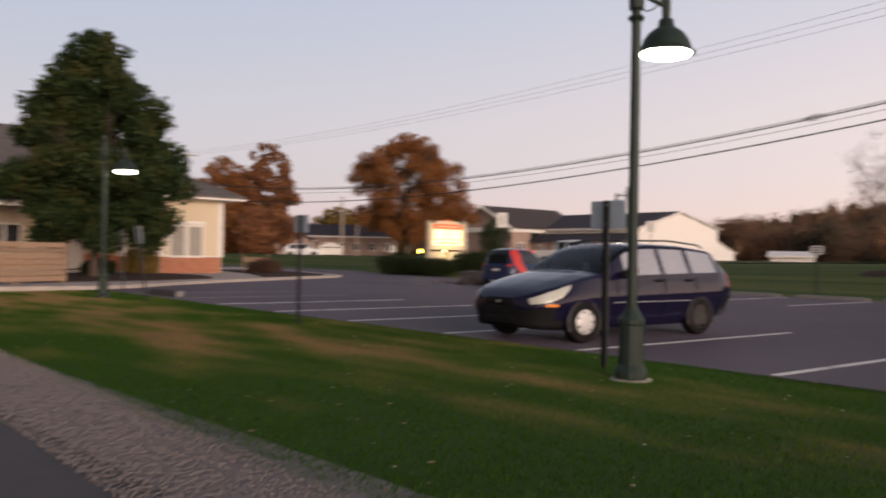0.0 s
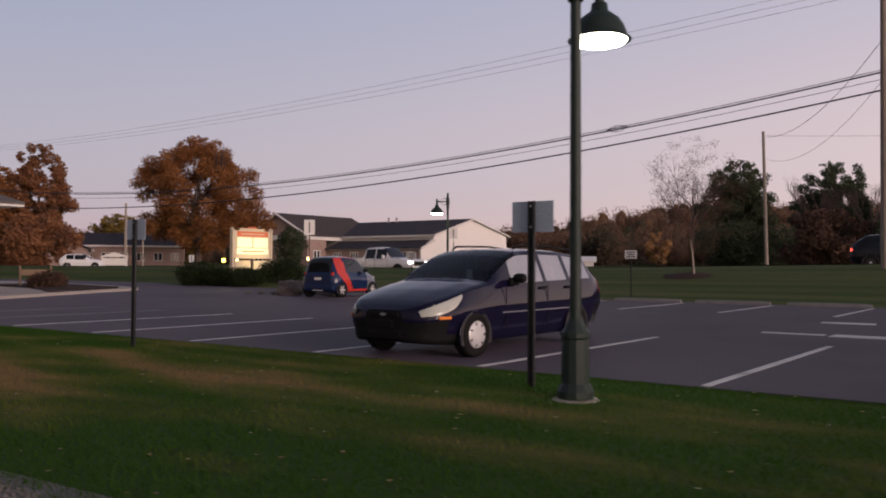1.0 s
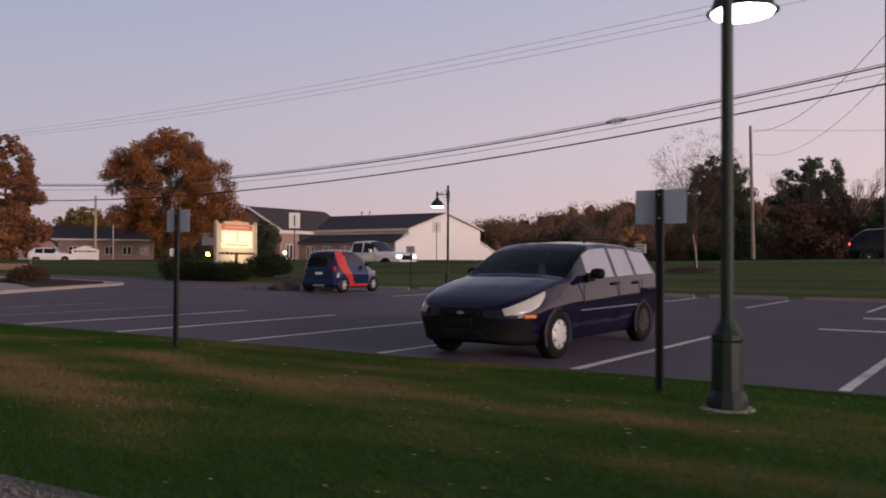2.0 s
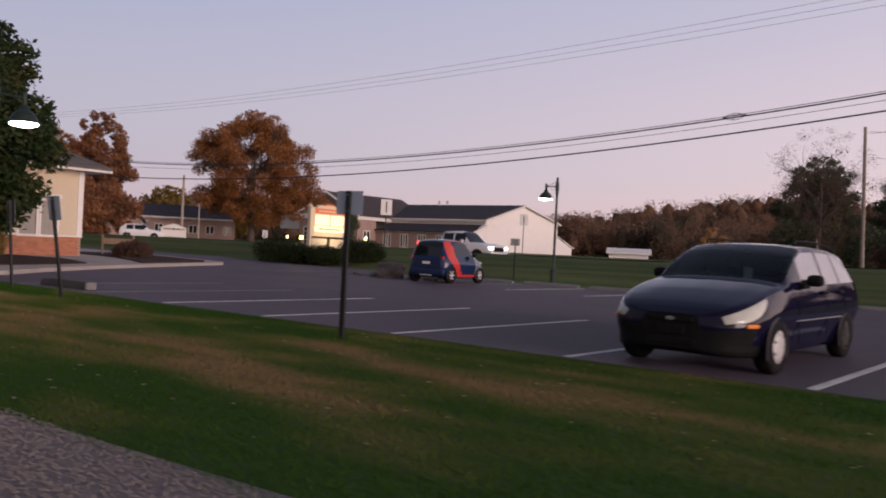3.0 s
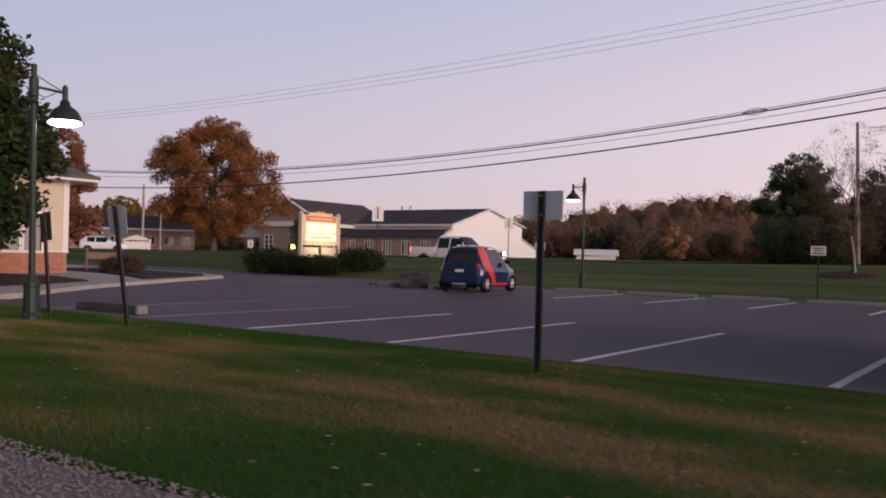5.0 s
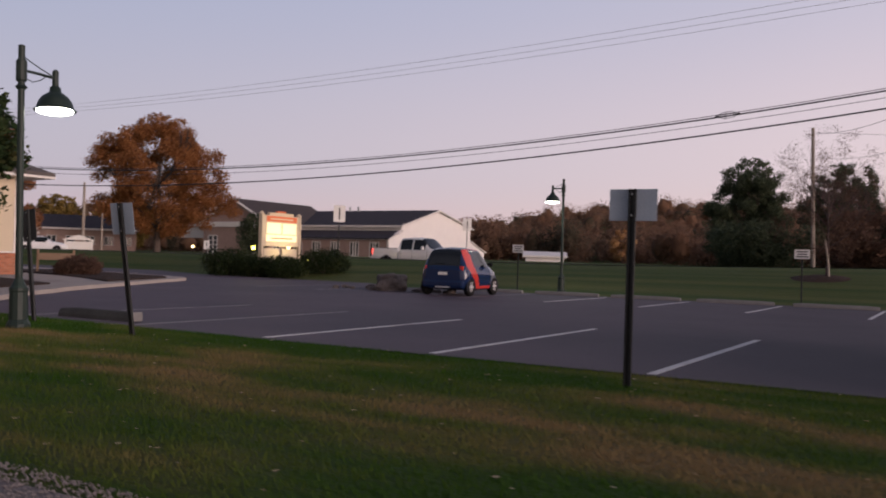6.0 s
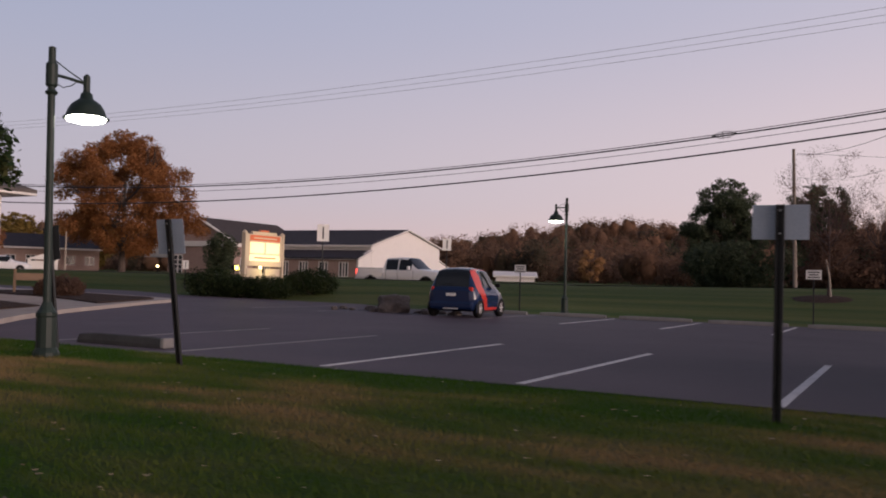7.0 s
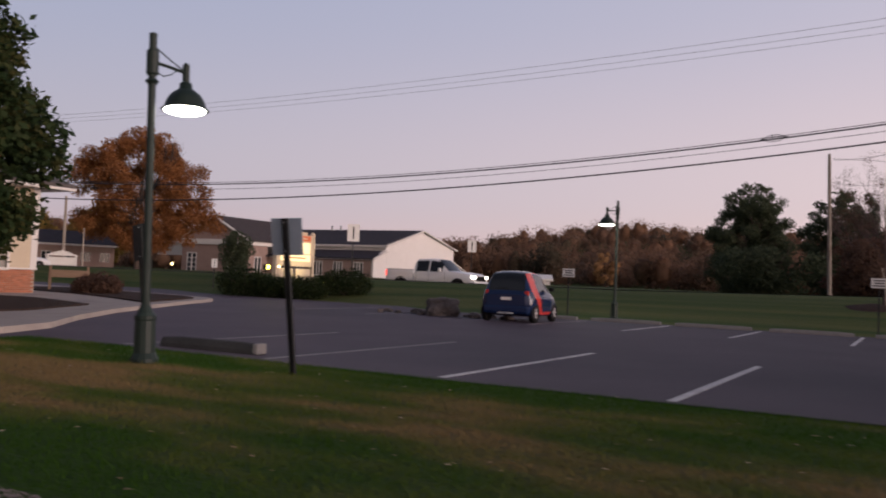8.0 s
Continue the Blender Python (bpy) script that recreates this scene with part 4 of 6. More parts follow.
def smart_car(m):
    t = thing("small_city_car", m, "navy two-seat city car with red side arches, parked", "car")
    # x from tail (0) to nose (2.69)
    spec = [
        (0.00, 0.50, 0.30, 0.50, 0.58, 0.78, 0.60, 0.82, 0.50, 0.01),
        (0.05, 0.66, 0.24, 0.50, 0.70, 0.88, 0.68, 0.94, 0.60, 0.015),
        (0.14, 0.73, 0.21, 0.52, 0.765, 0.98, 0.73, 1.30, 0.58, 0.03),
        (0.24, 0.76, 0.19, 0.54, 0.785, 1.00, 0.745, 1.44, 0.57, 0.04),
        (0.48, 0.77, 0.18, 0.55, 0.79, 1.00, 0.75, 1.49, 0.58, 0.05),
        (0.80, 0.77, 0.18, 0.55, 0.79, 0.98, 0.75, 1.505, 0.585, 0.05),
        (0.95, 0.77, 0.18, 0.55, 0.79, 0.96, 0.75, 1.505, 0.585, 0.05),
        (1.40, 0.77, 0.18, 0.55, 0.79, 0.93, 0.75, 1.48, 0.585, 0.05),
        (1.62, 0.77, 0.18, 0.55, 0.79, 0.92, 0.75, 1.42, 0.585, 0.05),
        (1.95, 0.77, 0.18, 0.55, 0.79, 0.90, 0.745, 1.18, 0.62, 0.045),
        (2.18, 0.76, 0.19, 0.54, 0.785, 0.87, 0.735, 0.96, 0.66, 0.04),
        (2.42, 0.73, 0.20, 0.52, 0.76, 0.80, 0.70, 0.84, 0.62, 0.03),
        (2.60, 0.66, 0.22, 0.48, 0.69, 0.70, 0.62, 0.73, 0.54, 0.02),
        (2.69, 0.48, 0.28, 0.44, 0.52, 0.58, 0.46, 0.60, 0.38, 0.01),
    ]
    spec = [(x, wb * 1.04, zs, zm, wm * 1.055, zb, wbelt * 0.975, zr, wr * 0.92, cr) for x, wb, zs, zm, wm, zb, wbelt, zr, wr, cr in spec]
    rows = stations(spec, car_section)

    def name_of(x, k, kf):
        if k >= 7 and 0.05 < x < 0.24:
            return "rear_glass"
        if k >= 7 and 1.62 < x < 2.18:
            return "windscreen"
        if k >= 8 and 0.24 < x < 1.62:
            return "roof"
        if k == 6 and 0.80 < x < 1.95:
            return "door_glass.side"
        rear = float(np.interp(kf, (2.5, 4.0, 5.0, 6.0, 8.0), (0.72, 0.60, 0.36, 0.20, 0.22)))
        fore = float(np.interp(kf, (2.5, 4.0, 5.0, 6.0, 7.0, 8.0), (1.10, 0.95, 0.84, 0.74, 0.66, 0.60)))
        if 2.2 < kf < 8 and rear < x < fore:
            return "safety_shell.side"
        if 2.0 < kf < 3.0 and 0.8 < x < 1.95:
            return "safety_shell.side"
        if k == 7 and kf > 7.5 and 0.2 < x < 1.62:
            return "safety_shell.side"
        if k in (3, 4, 5) and 0.95 < x < 1.95:
            return "door.side"
        if k >= 3 and x > 1.95 and k <= 6:
            return "front_wing.side"
        return "body"

    loft(rows, name_of, {"body": ("smart_blue", ""), "roof": ("car_glass", "dark glass roof"), "rear_glass": ("car_glass", "dark rear glass"), "windscreen": ("car_glass", "windscreen"), "door_glass": ("car_glass", "side window"),
                         "safety_shell": ("smart_red", "red side arch"), "door": ("smart_blue", "navy door"), "front_wing": ("smart_silver", "silver front wing")}, t, n=4)
    for s in (-1, 1):
        for x in (0.42, 2.28):
            arch(t, x, s * 0.822, 0.28, "smart_blue" if x > 1 else "smart_blue")
            wheel(t, x, s * 0.838, 0.295, 0.18, "chrome", 6)
        part("tail_light", box(0.03, 0.15, s * 0.64 - 0.06, s * 0.62 + 0.06, 0.80, 0.95, bevel=0.03), "red_lens", t, "red tail light")
        part("door_mirror", box(1.72, 1.84, s * 0.86 - 0.08, s * 0.86 + 0.08, 0.95, 1.07, bevel=0.03), "trim", t)
        part("door_graphic", box(1.08, 1.50, s * 0.826 - 0.003, s * 0.826 + 0.008, 0.52, 0.58, bevel=0.002), "silver", t, "pale graphic on the door")
        part("headlight", box(2.36, 2.56, s * 0.64 - 0.07, s * 0.64 + 0.07, 0.66, 0.78, bevel=0.03), "headlamp", t)
        part("seat", box(1.02, 1.14, s * 0.34 - 0.2, s * 0.34 + 0.2, 0.6, 1.16, bevel=0.05), "interior", t)
    part("number_plate", box(-0.012, 0.01, -0.16, 0.16, 0.66, 0.75, bevel=0.004), "white_face", t, "plain white number plate")
    part("rear_bumper", box(-0.03, 0.18, -0.74, 0.74, 0.24, 0.52, bevel=0.09), "smart_blue", t)
    part("exhaust_panel", box(-0.025, 0.02, -0.25, 0.25, 0.25, 0.30, bevel=0.01), "silver", t)
    part("rear_wiper", box(0.07, 0.085, -0.05, 0.30, 1.0, 1.02, m=pose(-0.02, 0, 0, 0, 0, 0)), "trim", t)
    return t


smart_car(pose(-10.87, 14.08, 0.0, 0, 0, 94))


def pickup(m):
    t = thing("pickup_truck", m, "white crew-cab pickup truck on the road, lights on", "truck")
    spec = [
        (0.00, 0.90, 0.55, 0.75, 0.93, 1.05, 0.93, 1.25, 0.92, 0.0),
        (0.06, 0.95, 0.50, 0.75, 0.98, 1.05, 0.97, 1.28, 0.94, 0.0),
        (0.85, 0.96, 0.46, 0.75, 0.99, 1.05, 0.97, 1.28, 0.94, 0.0),
        (1.85, 0.96, 0.44, 0.75, 0.99, 1.05, 0.97, 1.28, 0.94, 0.0),
        (1.90, 0.96, 0.42, 0.75, 0.99, 1.17, 0.93, 1.62, 0.75, 0.03),
        (2.05, 0.96, 0.42, 0.75, 0.99, 1.18, 0.93, 1.86, 0.72, 0.04),
        (2.85, 0.96, 0.42, 0.75, 0.99, 1.18, 0.93, 1.90, 0.72, 0.04),
        (2.95, 0.96, 0.42, 0.75, 0.99, 1.18, 0.93, 1.90, 0.72, 0.04),
        (3.50, 0.96, 0.42, 0.75, 0.99, 1.18, 0.93, 1.86, 0.72, 0.04),
        (3.78, 0.96, 0.42, 0.75, 0.99, 1.18, 0.93, 1.62, 0.76, 0.04),
        (4.20, 0.96, 0.42, 0.75, 0.99, 1.16, 0.93, 1.24, 0.85, 0.04),
        (5.00, 0.95, 0.44, 0.75, 0.98, 1.10, 0.92, 1.18, 0.82, 0.05),
        (5.60, 0.92, 0.48, 0.72, 0.95, 1.02, 0.88, 1.10, 0.76, 0.04),
        (5.78, 0.82, 0.50, 0.70, 0.86, 0.95, 0.78, 1.02, 0.65, 0.02),
    ]
    rows = stations(spec, car_section)

    def name_of(x, k, kf):
        if k >= 7 and 3.5 < x < 4.2:
            return "windscreen"
        if k == 6 and 2.05 < x < 2.85:
            return "rear_window.side"
        if k == 6 and 2.95 < x < 3.78:
            return "front_window.side"
        if k >= 7 and 0.06 < x < 1.85:
            return "bed_cover"
        return "body"

    loft(rows, name_of, {"body": ("truck_white", ""), "windscreen": ("car_glass", "windscreen"), "rear_window": ("car_glass", "dark side window"), "front_window": ("car_glass", "dark side window"), "bed_cover": ("trim", "black bed cover")}, t)
    for s in (-1, 1):
        for x in (1.05, 4.80):
            arch(t, x, s * 0.985, 0.41, "trim")
            wheel(t, x, s * 1.0, 0.40, 0.26, "steel_wheel", 6)
        part("tail_light", box(-0.02, 0.10, s * 0.90 - 0.07, s * 0.90 + 0.085, 0.88, 1.20, bevel=0.02), "red_on", t, "glowing red tail light")
        part("headlight", box(5.60, 5.80, s * 0.76 - 0.16, s * 0.76 + 0.14, 0.86, 1.02, bevel=0.03), "head_on", t, "glowing headlight")
        part("fog_light", box(5.74, 5.82, s * 0.70 - 0.07, s * 0.70 + 0.07, 0.58, 0.66, bevel=0.02), "head_on", t)
        part("door_mirror", box(3.62, 3.76, s * 1.08 - 0.10, s * 1.08 + 0.10, 1.18, 1.40, bevel=0.03), "truck_white", t)
        for x in (2.1, 2.9, 3.95):
            part("door_seam", box(x, x + 0.012, s * 0.99 - 0.008, s * 0.99 + 0.003, 0.5, 1.17), "trim", t)
        part("running_board", box(1.7, 4.2, s * 0.97 - 0.06, s * 0.97 + 0.06, 0.38, 0.43, bevel=0.01), "trim", t)
    part("grille", box(5.74, 5.83, -0.55, 0.55, 0.72, 1.0, bevel=0.03), "trim", t)
    part("front_bumper", box(5.62, 5.88, -0.92, 0.92, 0.46, 0.68, bevel=0.05), "truck_white", t)
    part("rear_bumper", box(-0.14, 0.05, -0.92, 0.92, 0.52, 0.68, bevel=0.03), "chrome", t)
    return t


pickup(pose(-27.1, 34.0, road_z(-24) + 0.04))


def suv(m, paint="car_black", name="dark_crossover_car", label="black crossover car on the road, lights on", lit=True):
    t = thing(name, m, label, "car")
    spec = [
        (0.00, 0.70, 0.40, 0.60, 0.78, 0.95, 0.75, 1.00, 0.62, 0.0),
        (0.10, 0.82, 0.32, 0.62, 0.86, 1.00, 0.82, 1.20, 0.64, 0.02),
        (0.55, 0.88, 0.27, 0.65, 0.91, 1.03, 0.86, 1.52, 0.64, 0.04),
        (0.75, 0.89, 0.26, 0.65, 0.92, 1.03, 0.87, 1.56, 0.64, 0.05),
        (1.50, 0.90, 0.25, 0.65, 0.92, 1.02, 0.87, 1.61, 0.65, 0.05),
        (1.60, 0.90, 0.25, 0.65, 0.92, 1.02, 0.87, 1.61, 0.65, 0.05),
        (2.40, 0.90, 0.25, 0.65, 0.92, 1.00, 0.87, 1.58, 0.65, 0.05),
        (2.75, 0.90, 0.25, 0.65, 0.92, 0.99, 0.87, 1.42, 0.66, 0.05),
        (3.30, 0.90, 0.25, 0.65, 0.92, 0.97, 0.87, 1.06, 0.74, 0.05),
        (4.10, 0.88, 0.27, 0.62, 0.90, 0.88, 0.83, 0.93, 0.70, 0.05),
        (4.50, 0.80, 0.30, 0.58, 0.82, 0.78, 0.74, 0.82, 0.62, 0.03),
        (4.66, 0.62, 0.36, 0.54, 0.65, 0.68, 0.58, 0.70, 0.50, 0.01),
    ]
    rows = stations(spec, car_section)

    def name_of(x, k, kf):
        if k >= 7 and 2.4 < x < 3.3:
            return "windscreen"
        if k >= 7 and 0.1 < x < 0.55:
            return "rear_glass"
        if k == 6 and (0.75 < x < 1.5 or 1.6 < x < 2.75):
            return ("rear_window" if x < 1.5 else "front_window") + ".side"
        return "body"

    loft(rows, name_of, {"body": (paint, ""), "windscreen": ("car_glass", "windscreen"), "rear_glass": ("car_glass", "rear glass"), "front_window": ("car_glass", "side window"), "rear_window": ("car_glass", "side window")}, t)
    for s in (-1, 1):
        for x in (0.85, 3.68):
            arch(t, x, s * 0.915, 0.35, "trim")
            wheel(t, x, s * 0.925, 0.345, 0.22, "chrome", 5)
        part("tail_light", box(0.0, 0.22, s * 0.74 - 0.08, s * 0.74 + 0.10, 0.86, 0.99, bevel=0.02), "red_on" if lit else "red_lens", t, "red tail light")
        part("headlight", box(4.30, 4.56, s * 0.68 - 0.08, s * 0.68 + 0.10, 0.68, 0.78, bevel=0.02), "head_on" if lit else "headlamp", t, "headlight")
        part("fog_light", box(4.50, 4.62, s * 0.58 - 0.05, s * 0.58 + 0.05, 0.42, 0.48, bevel=0.015), "head_on" if lit else "headlamp", t)
        part("door_mirror", box(2.62, 2.76, s * 1.0 - 0.09, s * 1.0 + 0.09, 1.0, 1.14, bevel=0.03), paint, t)
    return t


suv(pose(3.9, 34.0, road_z(6) + 0.06))
suv(pose(-76.5, 41.5, height(-76.5, 41.5), 0, 0, 50), "truck_white", "parked_car", "white car parked before the far trees", False)

# ---- white-gabled church across the road ----


def wall_with_openings(along, a0, a1, z0, z1, fixed, thick, openings):
    """A wall along x or y with rectangular holes (b0, b1, w0, w1); it has real thickness."""
    bm = bmesh.new()
    cuts = sorted({a0, a1, *[v for o in openings for v in o[:2]]})
    for p, q in zip(cuts, cuts[1:]):
        zz = z0
        for o in sorted([o for o in openings if o[0] <= p + 1e-6 and o[1] >= q - 1e-6], key=lambda o: o[2]):
            if o[2] > zz:
                spans = (zz, o[2])
                _wall_piece(bm, along, p, q, *spans, fixed, thick)
            zz = o[3]
        if zz < z1:
            _wall_piece(bm, along, p, q, zz, z1, fixed, thick)
    return bm


def _wall_piece(bm, along, p, q, z0, z1, fixed, thick):
    if along == "x":
        add_box(bm, p, q, fixed, fixed + thick, z0, z1)
    else:
        add_box(bm, fixed, fixed + thick, p, q, z0, z1)


def window_unit(parent, along, a0, a1, z0, z1, fixed, out, mullions=1, frame_mat="trim_white", glass="window_glass", bars=0, fw=0.09):
    """A framed window in a wall; out is the outward side (-1 or 1)."""
    def b(p, q, w0, w1, d0, d1):
        lo, hi = sorted((fixed + out * d0, fixed + out * d1))
        return box(p, q, lo, hi, w0, w1) if along == "x" else box(lo, hi, p, q, w0, w1)

    win = part("window", b(a0, a1, z0, z1, -0.10, -0.06), glass, parent, "dark window pane")
    bm = bmesh.new()
    for p, q, w0, w1 in ((a0 - fw, a1 + fw, z1, z1 + fw), (a0 - fw, a1 + fw, z0 - fw, z0), (a0 - fw, a0, z0, z1), (a1, a1 + fw, z0, z1)):
        lo, hi = sorted((fixed - out * 0.10, fixed + out * 0.03))
        add_box(bm, *((p, q, lo, hi) if along == "x" else (lo, hi, p, q)), w0, w1)
    for k in range(mullions):
        c = a0 + (a1 - a0) * (k + 1) / (mullions + 1)
        lo, hi = sorted((fixed - out * 0.10, fixed + out * 0.01))
        add_box(bm, *((c - fw * 0.7, c + fw * 0.7, lo, hi) if along == "x" else (lo, hi, c - fw * 0.7, c + fw * 0.7)), z0, z1)
    for k in range(bars):
        c = z0 + (z1 - z0) * (k + 1) / (bars + 1)
        lo, hi = sorted((fixed - out * 0.08, fixed + out * 0.0))
        add_box(bm, *((a0, a1, lo, hi) if along == "x" else (lo, hi, a0, a1)), c - fw * 0.3, c + fw * 0.3)
    part("window_frame", bm, frame_mat, win, "white window frame")
    return win


def roof_slab(p, thick=0.25):
    """A slab whose upper face is the quad p."""
    bm = bmesh.new()
    hi = [bm.verts.new(v) for v in p]
    lo = [bm.verts.new((v[0], v[1], v[2] - thick)) for v in p]
    bm.faces.new(hi)
    bm.faces.new(lo[::-1])
    n = len(p)
    for i in range(n):
        bm.faces.new((hi[i], lo[i], lo[(i + 1) % n], hi[(i + 1) % n]))
    return bm


def gable_y(x, y0, y1, yp, z0, ze0, ze1, zp, thick):
    """A gable wall in the plane x, peak at yp."""
    poly = [(y0, z0), (y1, z0), (y1, ze1), (yp, zp), (y0, ze0)]
    bm = bmesh.new()
    a = [bm.verts.new((x, y, z)) for y, z in poly]
    b = [bm.verts.new((x - thick, y, z)) for y, z in poly]
    bm.faces.new(a)
    bm.faces.new(b[::-1])
    for i in range(5):
        j = (i + 1) % 5
        bm.faces.new((a[i], b[i], b[j], a[j]))
    return bm


church = thing("church", pose(0, 0, 0), "long pink-brick church with a white gable end and dark roofs", "building")
XW, XL = -75.0, -134.0
YF, YE, YP, YB = 104.9, 108.8, 120.5, 133.0
part("gable_wall", gable_y(XW, YE, YB, YP, 0.9, 6.6, 7.2, 9.75, 0.3), "siding_white", church, "white-sided gable wall")
bm = bmesh.new()
v = [bm.verts.new(p) for p in ((XW + 0.01, YF, 0.9), (XW + 0.01, YE, 0.9), (XW + 0.01, YE, 5.9), (XW + 0.01, YF, 4.3))]
w = [bm.verts.new((p.co.x - 0.3, p.co.y, p.co.z)) for p in v]
bm.faces.new(v)
bm.faces.new(w[::-1])
for i in range(4):
    bm.faces.new((v[i], w[i], w[(i + 1) % 4], v[(i + 1) % 4]))
part("gable_wall", bm, "siding_white", church, "white-sided end of the aisle")
# clapboards on the gable
for i in range(26):
    z = 1.1 + i * 0.33
    lo = YE + max(0, (z - 6.6) / 3.15 * (YP - YE)) if z > 6.6 else YE
    hi = YB - max(0, (z - 7.2) / 2.55 * (YB - YP)) if z > 7.2 else YB
    if hi - lo > 0.6:
        part("clapboard", box(XW, XW + 0.025, lo + 0.1, hi - 0.1, z, z + 0.29, m=None), "siding_white", church)
wins = [(XW - 3.6 - k * 4.1, XW - 3.6 - k * 4.1 + 1.6, 1.35, 3.5) for k in range(5)]
part("aisle_wall", wall_with_openings("x", -97, XW - 0.3, 0.9, 4.25, YF, 0.3, wins), "church_brick", church, "pale pink brick wall")
for a0, a1, z0, z1 in wins:
    window_unit(church, "x", a0, a1, z0, z1, YF, -1, 2, bars=0, fw=0.16)
part("upper_wall", box(-128, XW - 0.3, YE, YE + 0.3, 4.0, 6.6), "trim_white", church, "white band wall under the eaves")
part("fascia", box(-128, XW + 0.4, YE - 0.55, YE - 0.4, 6.25, 6.62), "trim_white", church)
part("aisle_fascia", box(-96.6, XW + 0.3, YF - 0.45, YF - 0.33, 4.0, 4.28), "trim_white", church)
part("downpipe", tube([(XW + 0.12, YF - 0.3, 4.1), (XW + 0.12, YF - 0.08, 3.8), (XW + 0.12, YF - 0.08, 0.95)], 0.09), "trim_white", church)
part("aisle_roof", roof_slab([(-97, YF - 0.45, 4.3), (XW + 0.3, YF - 0.45, 4.3), (XW + 0.3, YE + 0.2, 5.8), (-97, YE + 0.2, 5.8)]), "shingle", church, "dark shingled aisle roof")
part("main_roof", roof_slab([(-128, YE - 0.5, 6.6), (XW + 0.4, YE - 0.5, 6.6), (XW + 0.4, YP, 9.95), (-128, YP, 9.95)]), "shingle", church, "dark shingled main roof")
part("main_roof", roof_slab([(-128, YP, 9.95), (XW + 0.4, YP, 9.95), (XW + 0.4, YB + 0.6, 7.1), (-128, YB + 0.6, 7.1)]), "shingle", church, "dark shingled main roof")
for p, q in (((YE - 0.5, 6.35), (YP, 9.7)), ((YP, 9.7), (YB + 0.6, 6.85)), ((YF - 0.4, 4.05), (YE, 5.6))):
    part("rake_board", tube([(XW + 0.45, p[0], p[1] + 0.1), (XW + 0.45, q[0], q[1] + 0.1)], 0.17, 0.17, 4), "trim_white", church, "white rake board")
# lean-to at the back of the gable
part("lean_to", gable_y(XW - 0.3, YB, YB + 6.5, YB + 0.1, 0.9, 4.6, 2.6, 4.7, 8), "siding_white", church, "white lean-to behind the gable")
part("lean_to_roof", roof_slab([(XW - 8.6, YB, 4.95), (XW, YB, 4.95), (XW, YB + 7, 2.7), (XW - 8.6, YB + 7, 2.7)], 0.15), "trim_white", church)
part("roof_vent", lathe([(0.15, 0), (0.15, 0.7), (0.28, 0.75), (0.05, 0.95)], 10, pose(-92, YP - 1.0, 9.7)), "galv", church)
part("roof_vent", lathe([(0.15, 0), (0.15, 0.7), (0.28, 0.75), (0.05, 0.95)], 10, pose(-94, YP - 1.0, 9.7)), "galv", church)
# front wing with a gable towards the road
gx0, gx1, gp, gy0 = -112.4, -97.0, -104.7, 100.0
hall = thing("church_wing", pose(0, 0, 0), "brick church wing with white cornice and dark gable roof", "building")
dw = [(-111.0, -109.0, 1.0, 4.2), (-101.4, -99.8, 1.4, 4.2)]
part("front_wall", wall_with_openings("x", gx0, gx1, 0.9, 5.8, gy0, 0.3, dw), "church_brick", hall, "pale pink brick front wall")
window_unit(hall, "x", *dw[0], gy0, -1, 1, bars=3, fw=0.18)
window_unit(hall, "x", *dw[1], gy0, -1, 1, bars=3, fw=0.18)
sw = [(101.7, 103.2, 1.4, 3.8)]
part("side_wall", wall_with_openings("y", gy0 + 0.3, YF, 0.9, 5.8, gx1 - 0.3, 0.3, sw), "church_brick", hall, "pale pink brick side wall")
for o in sw:
    window_unit(hall, "y", *o, gx1, 1, 1, fw=0.16)
part("cornice", box(gx0 - 0.4, gx1 + 0.4, gy0 - 0.4, gy0 + 0.3, 5.8, 6.75, bevel=0.05), "trim_white", hall, "white cornice")
part("cornice", box(gx1 - 0.3, gx1 + 0.4, gy0 + 0.3, YE, 5.8, 6.75, bevel=0.05), "trim_white", hall, "white cornice")
bm = bmesh.new()
a = [bm.verts.new(p) for p in ((gx0 + 0.1, gy0 + 0.02, 6.75), (gx1 - 0.1, gy0 + 0.02, 6.75), (gp, gy0 + 0.02, 10.65))]
b = [bm.verts.new((p.co.x, p.co.y + 0.3, p.co.z)) for p in a]
bm.faces.new(a)
bm.faces.new(b[::-1])
for i in range(3):
    bm.faces.new((a[i], b[i], b[(i + 1) % 3], a[(i + 1) % 3]))
part("gable_wall", bm, "church_brick", hall, "pale pink brick gable")
for s in (-1, 1):
    part("rake_board", tube([(gp, gy0 - 0.62, 10.72), (gp + s * 8.4, gy0 - 0.62, 6.46)], 0.24, 0.24, 4), "trim_white", hall, "white rake board")
part("roof", roof_slab([(gx1 + 0.6, gy0 - 0.5, 6.7), (gx1 + 0.6, YP, 6.7), (gp, YP, 10.95), (gp, gy0 - 0.5, 10.95)]), "brown_shingle", hall, "brown-grey shingled roof slope")
part("roof", roof_slab([(gp, gy0 - 0.5, 10.95), (gp, YP, 10.95), (gx0 - 0.6, YP, 6.7), (gx0 - 0.6, gy0 - 0.5, 6.7)]), "brown_shingle", hall, "brown-grey shingled roof slope")

# low brick hall farther left and a bungalow, seen past the maple


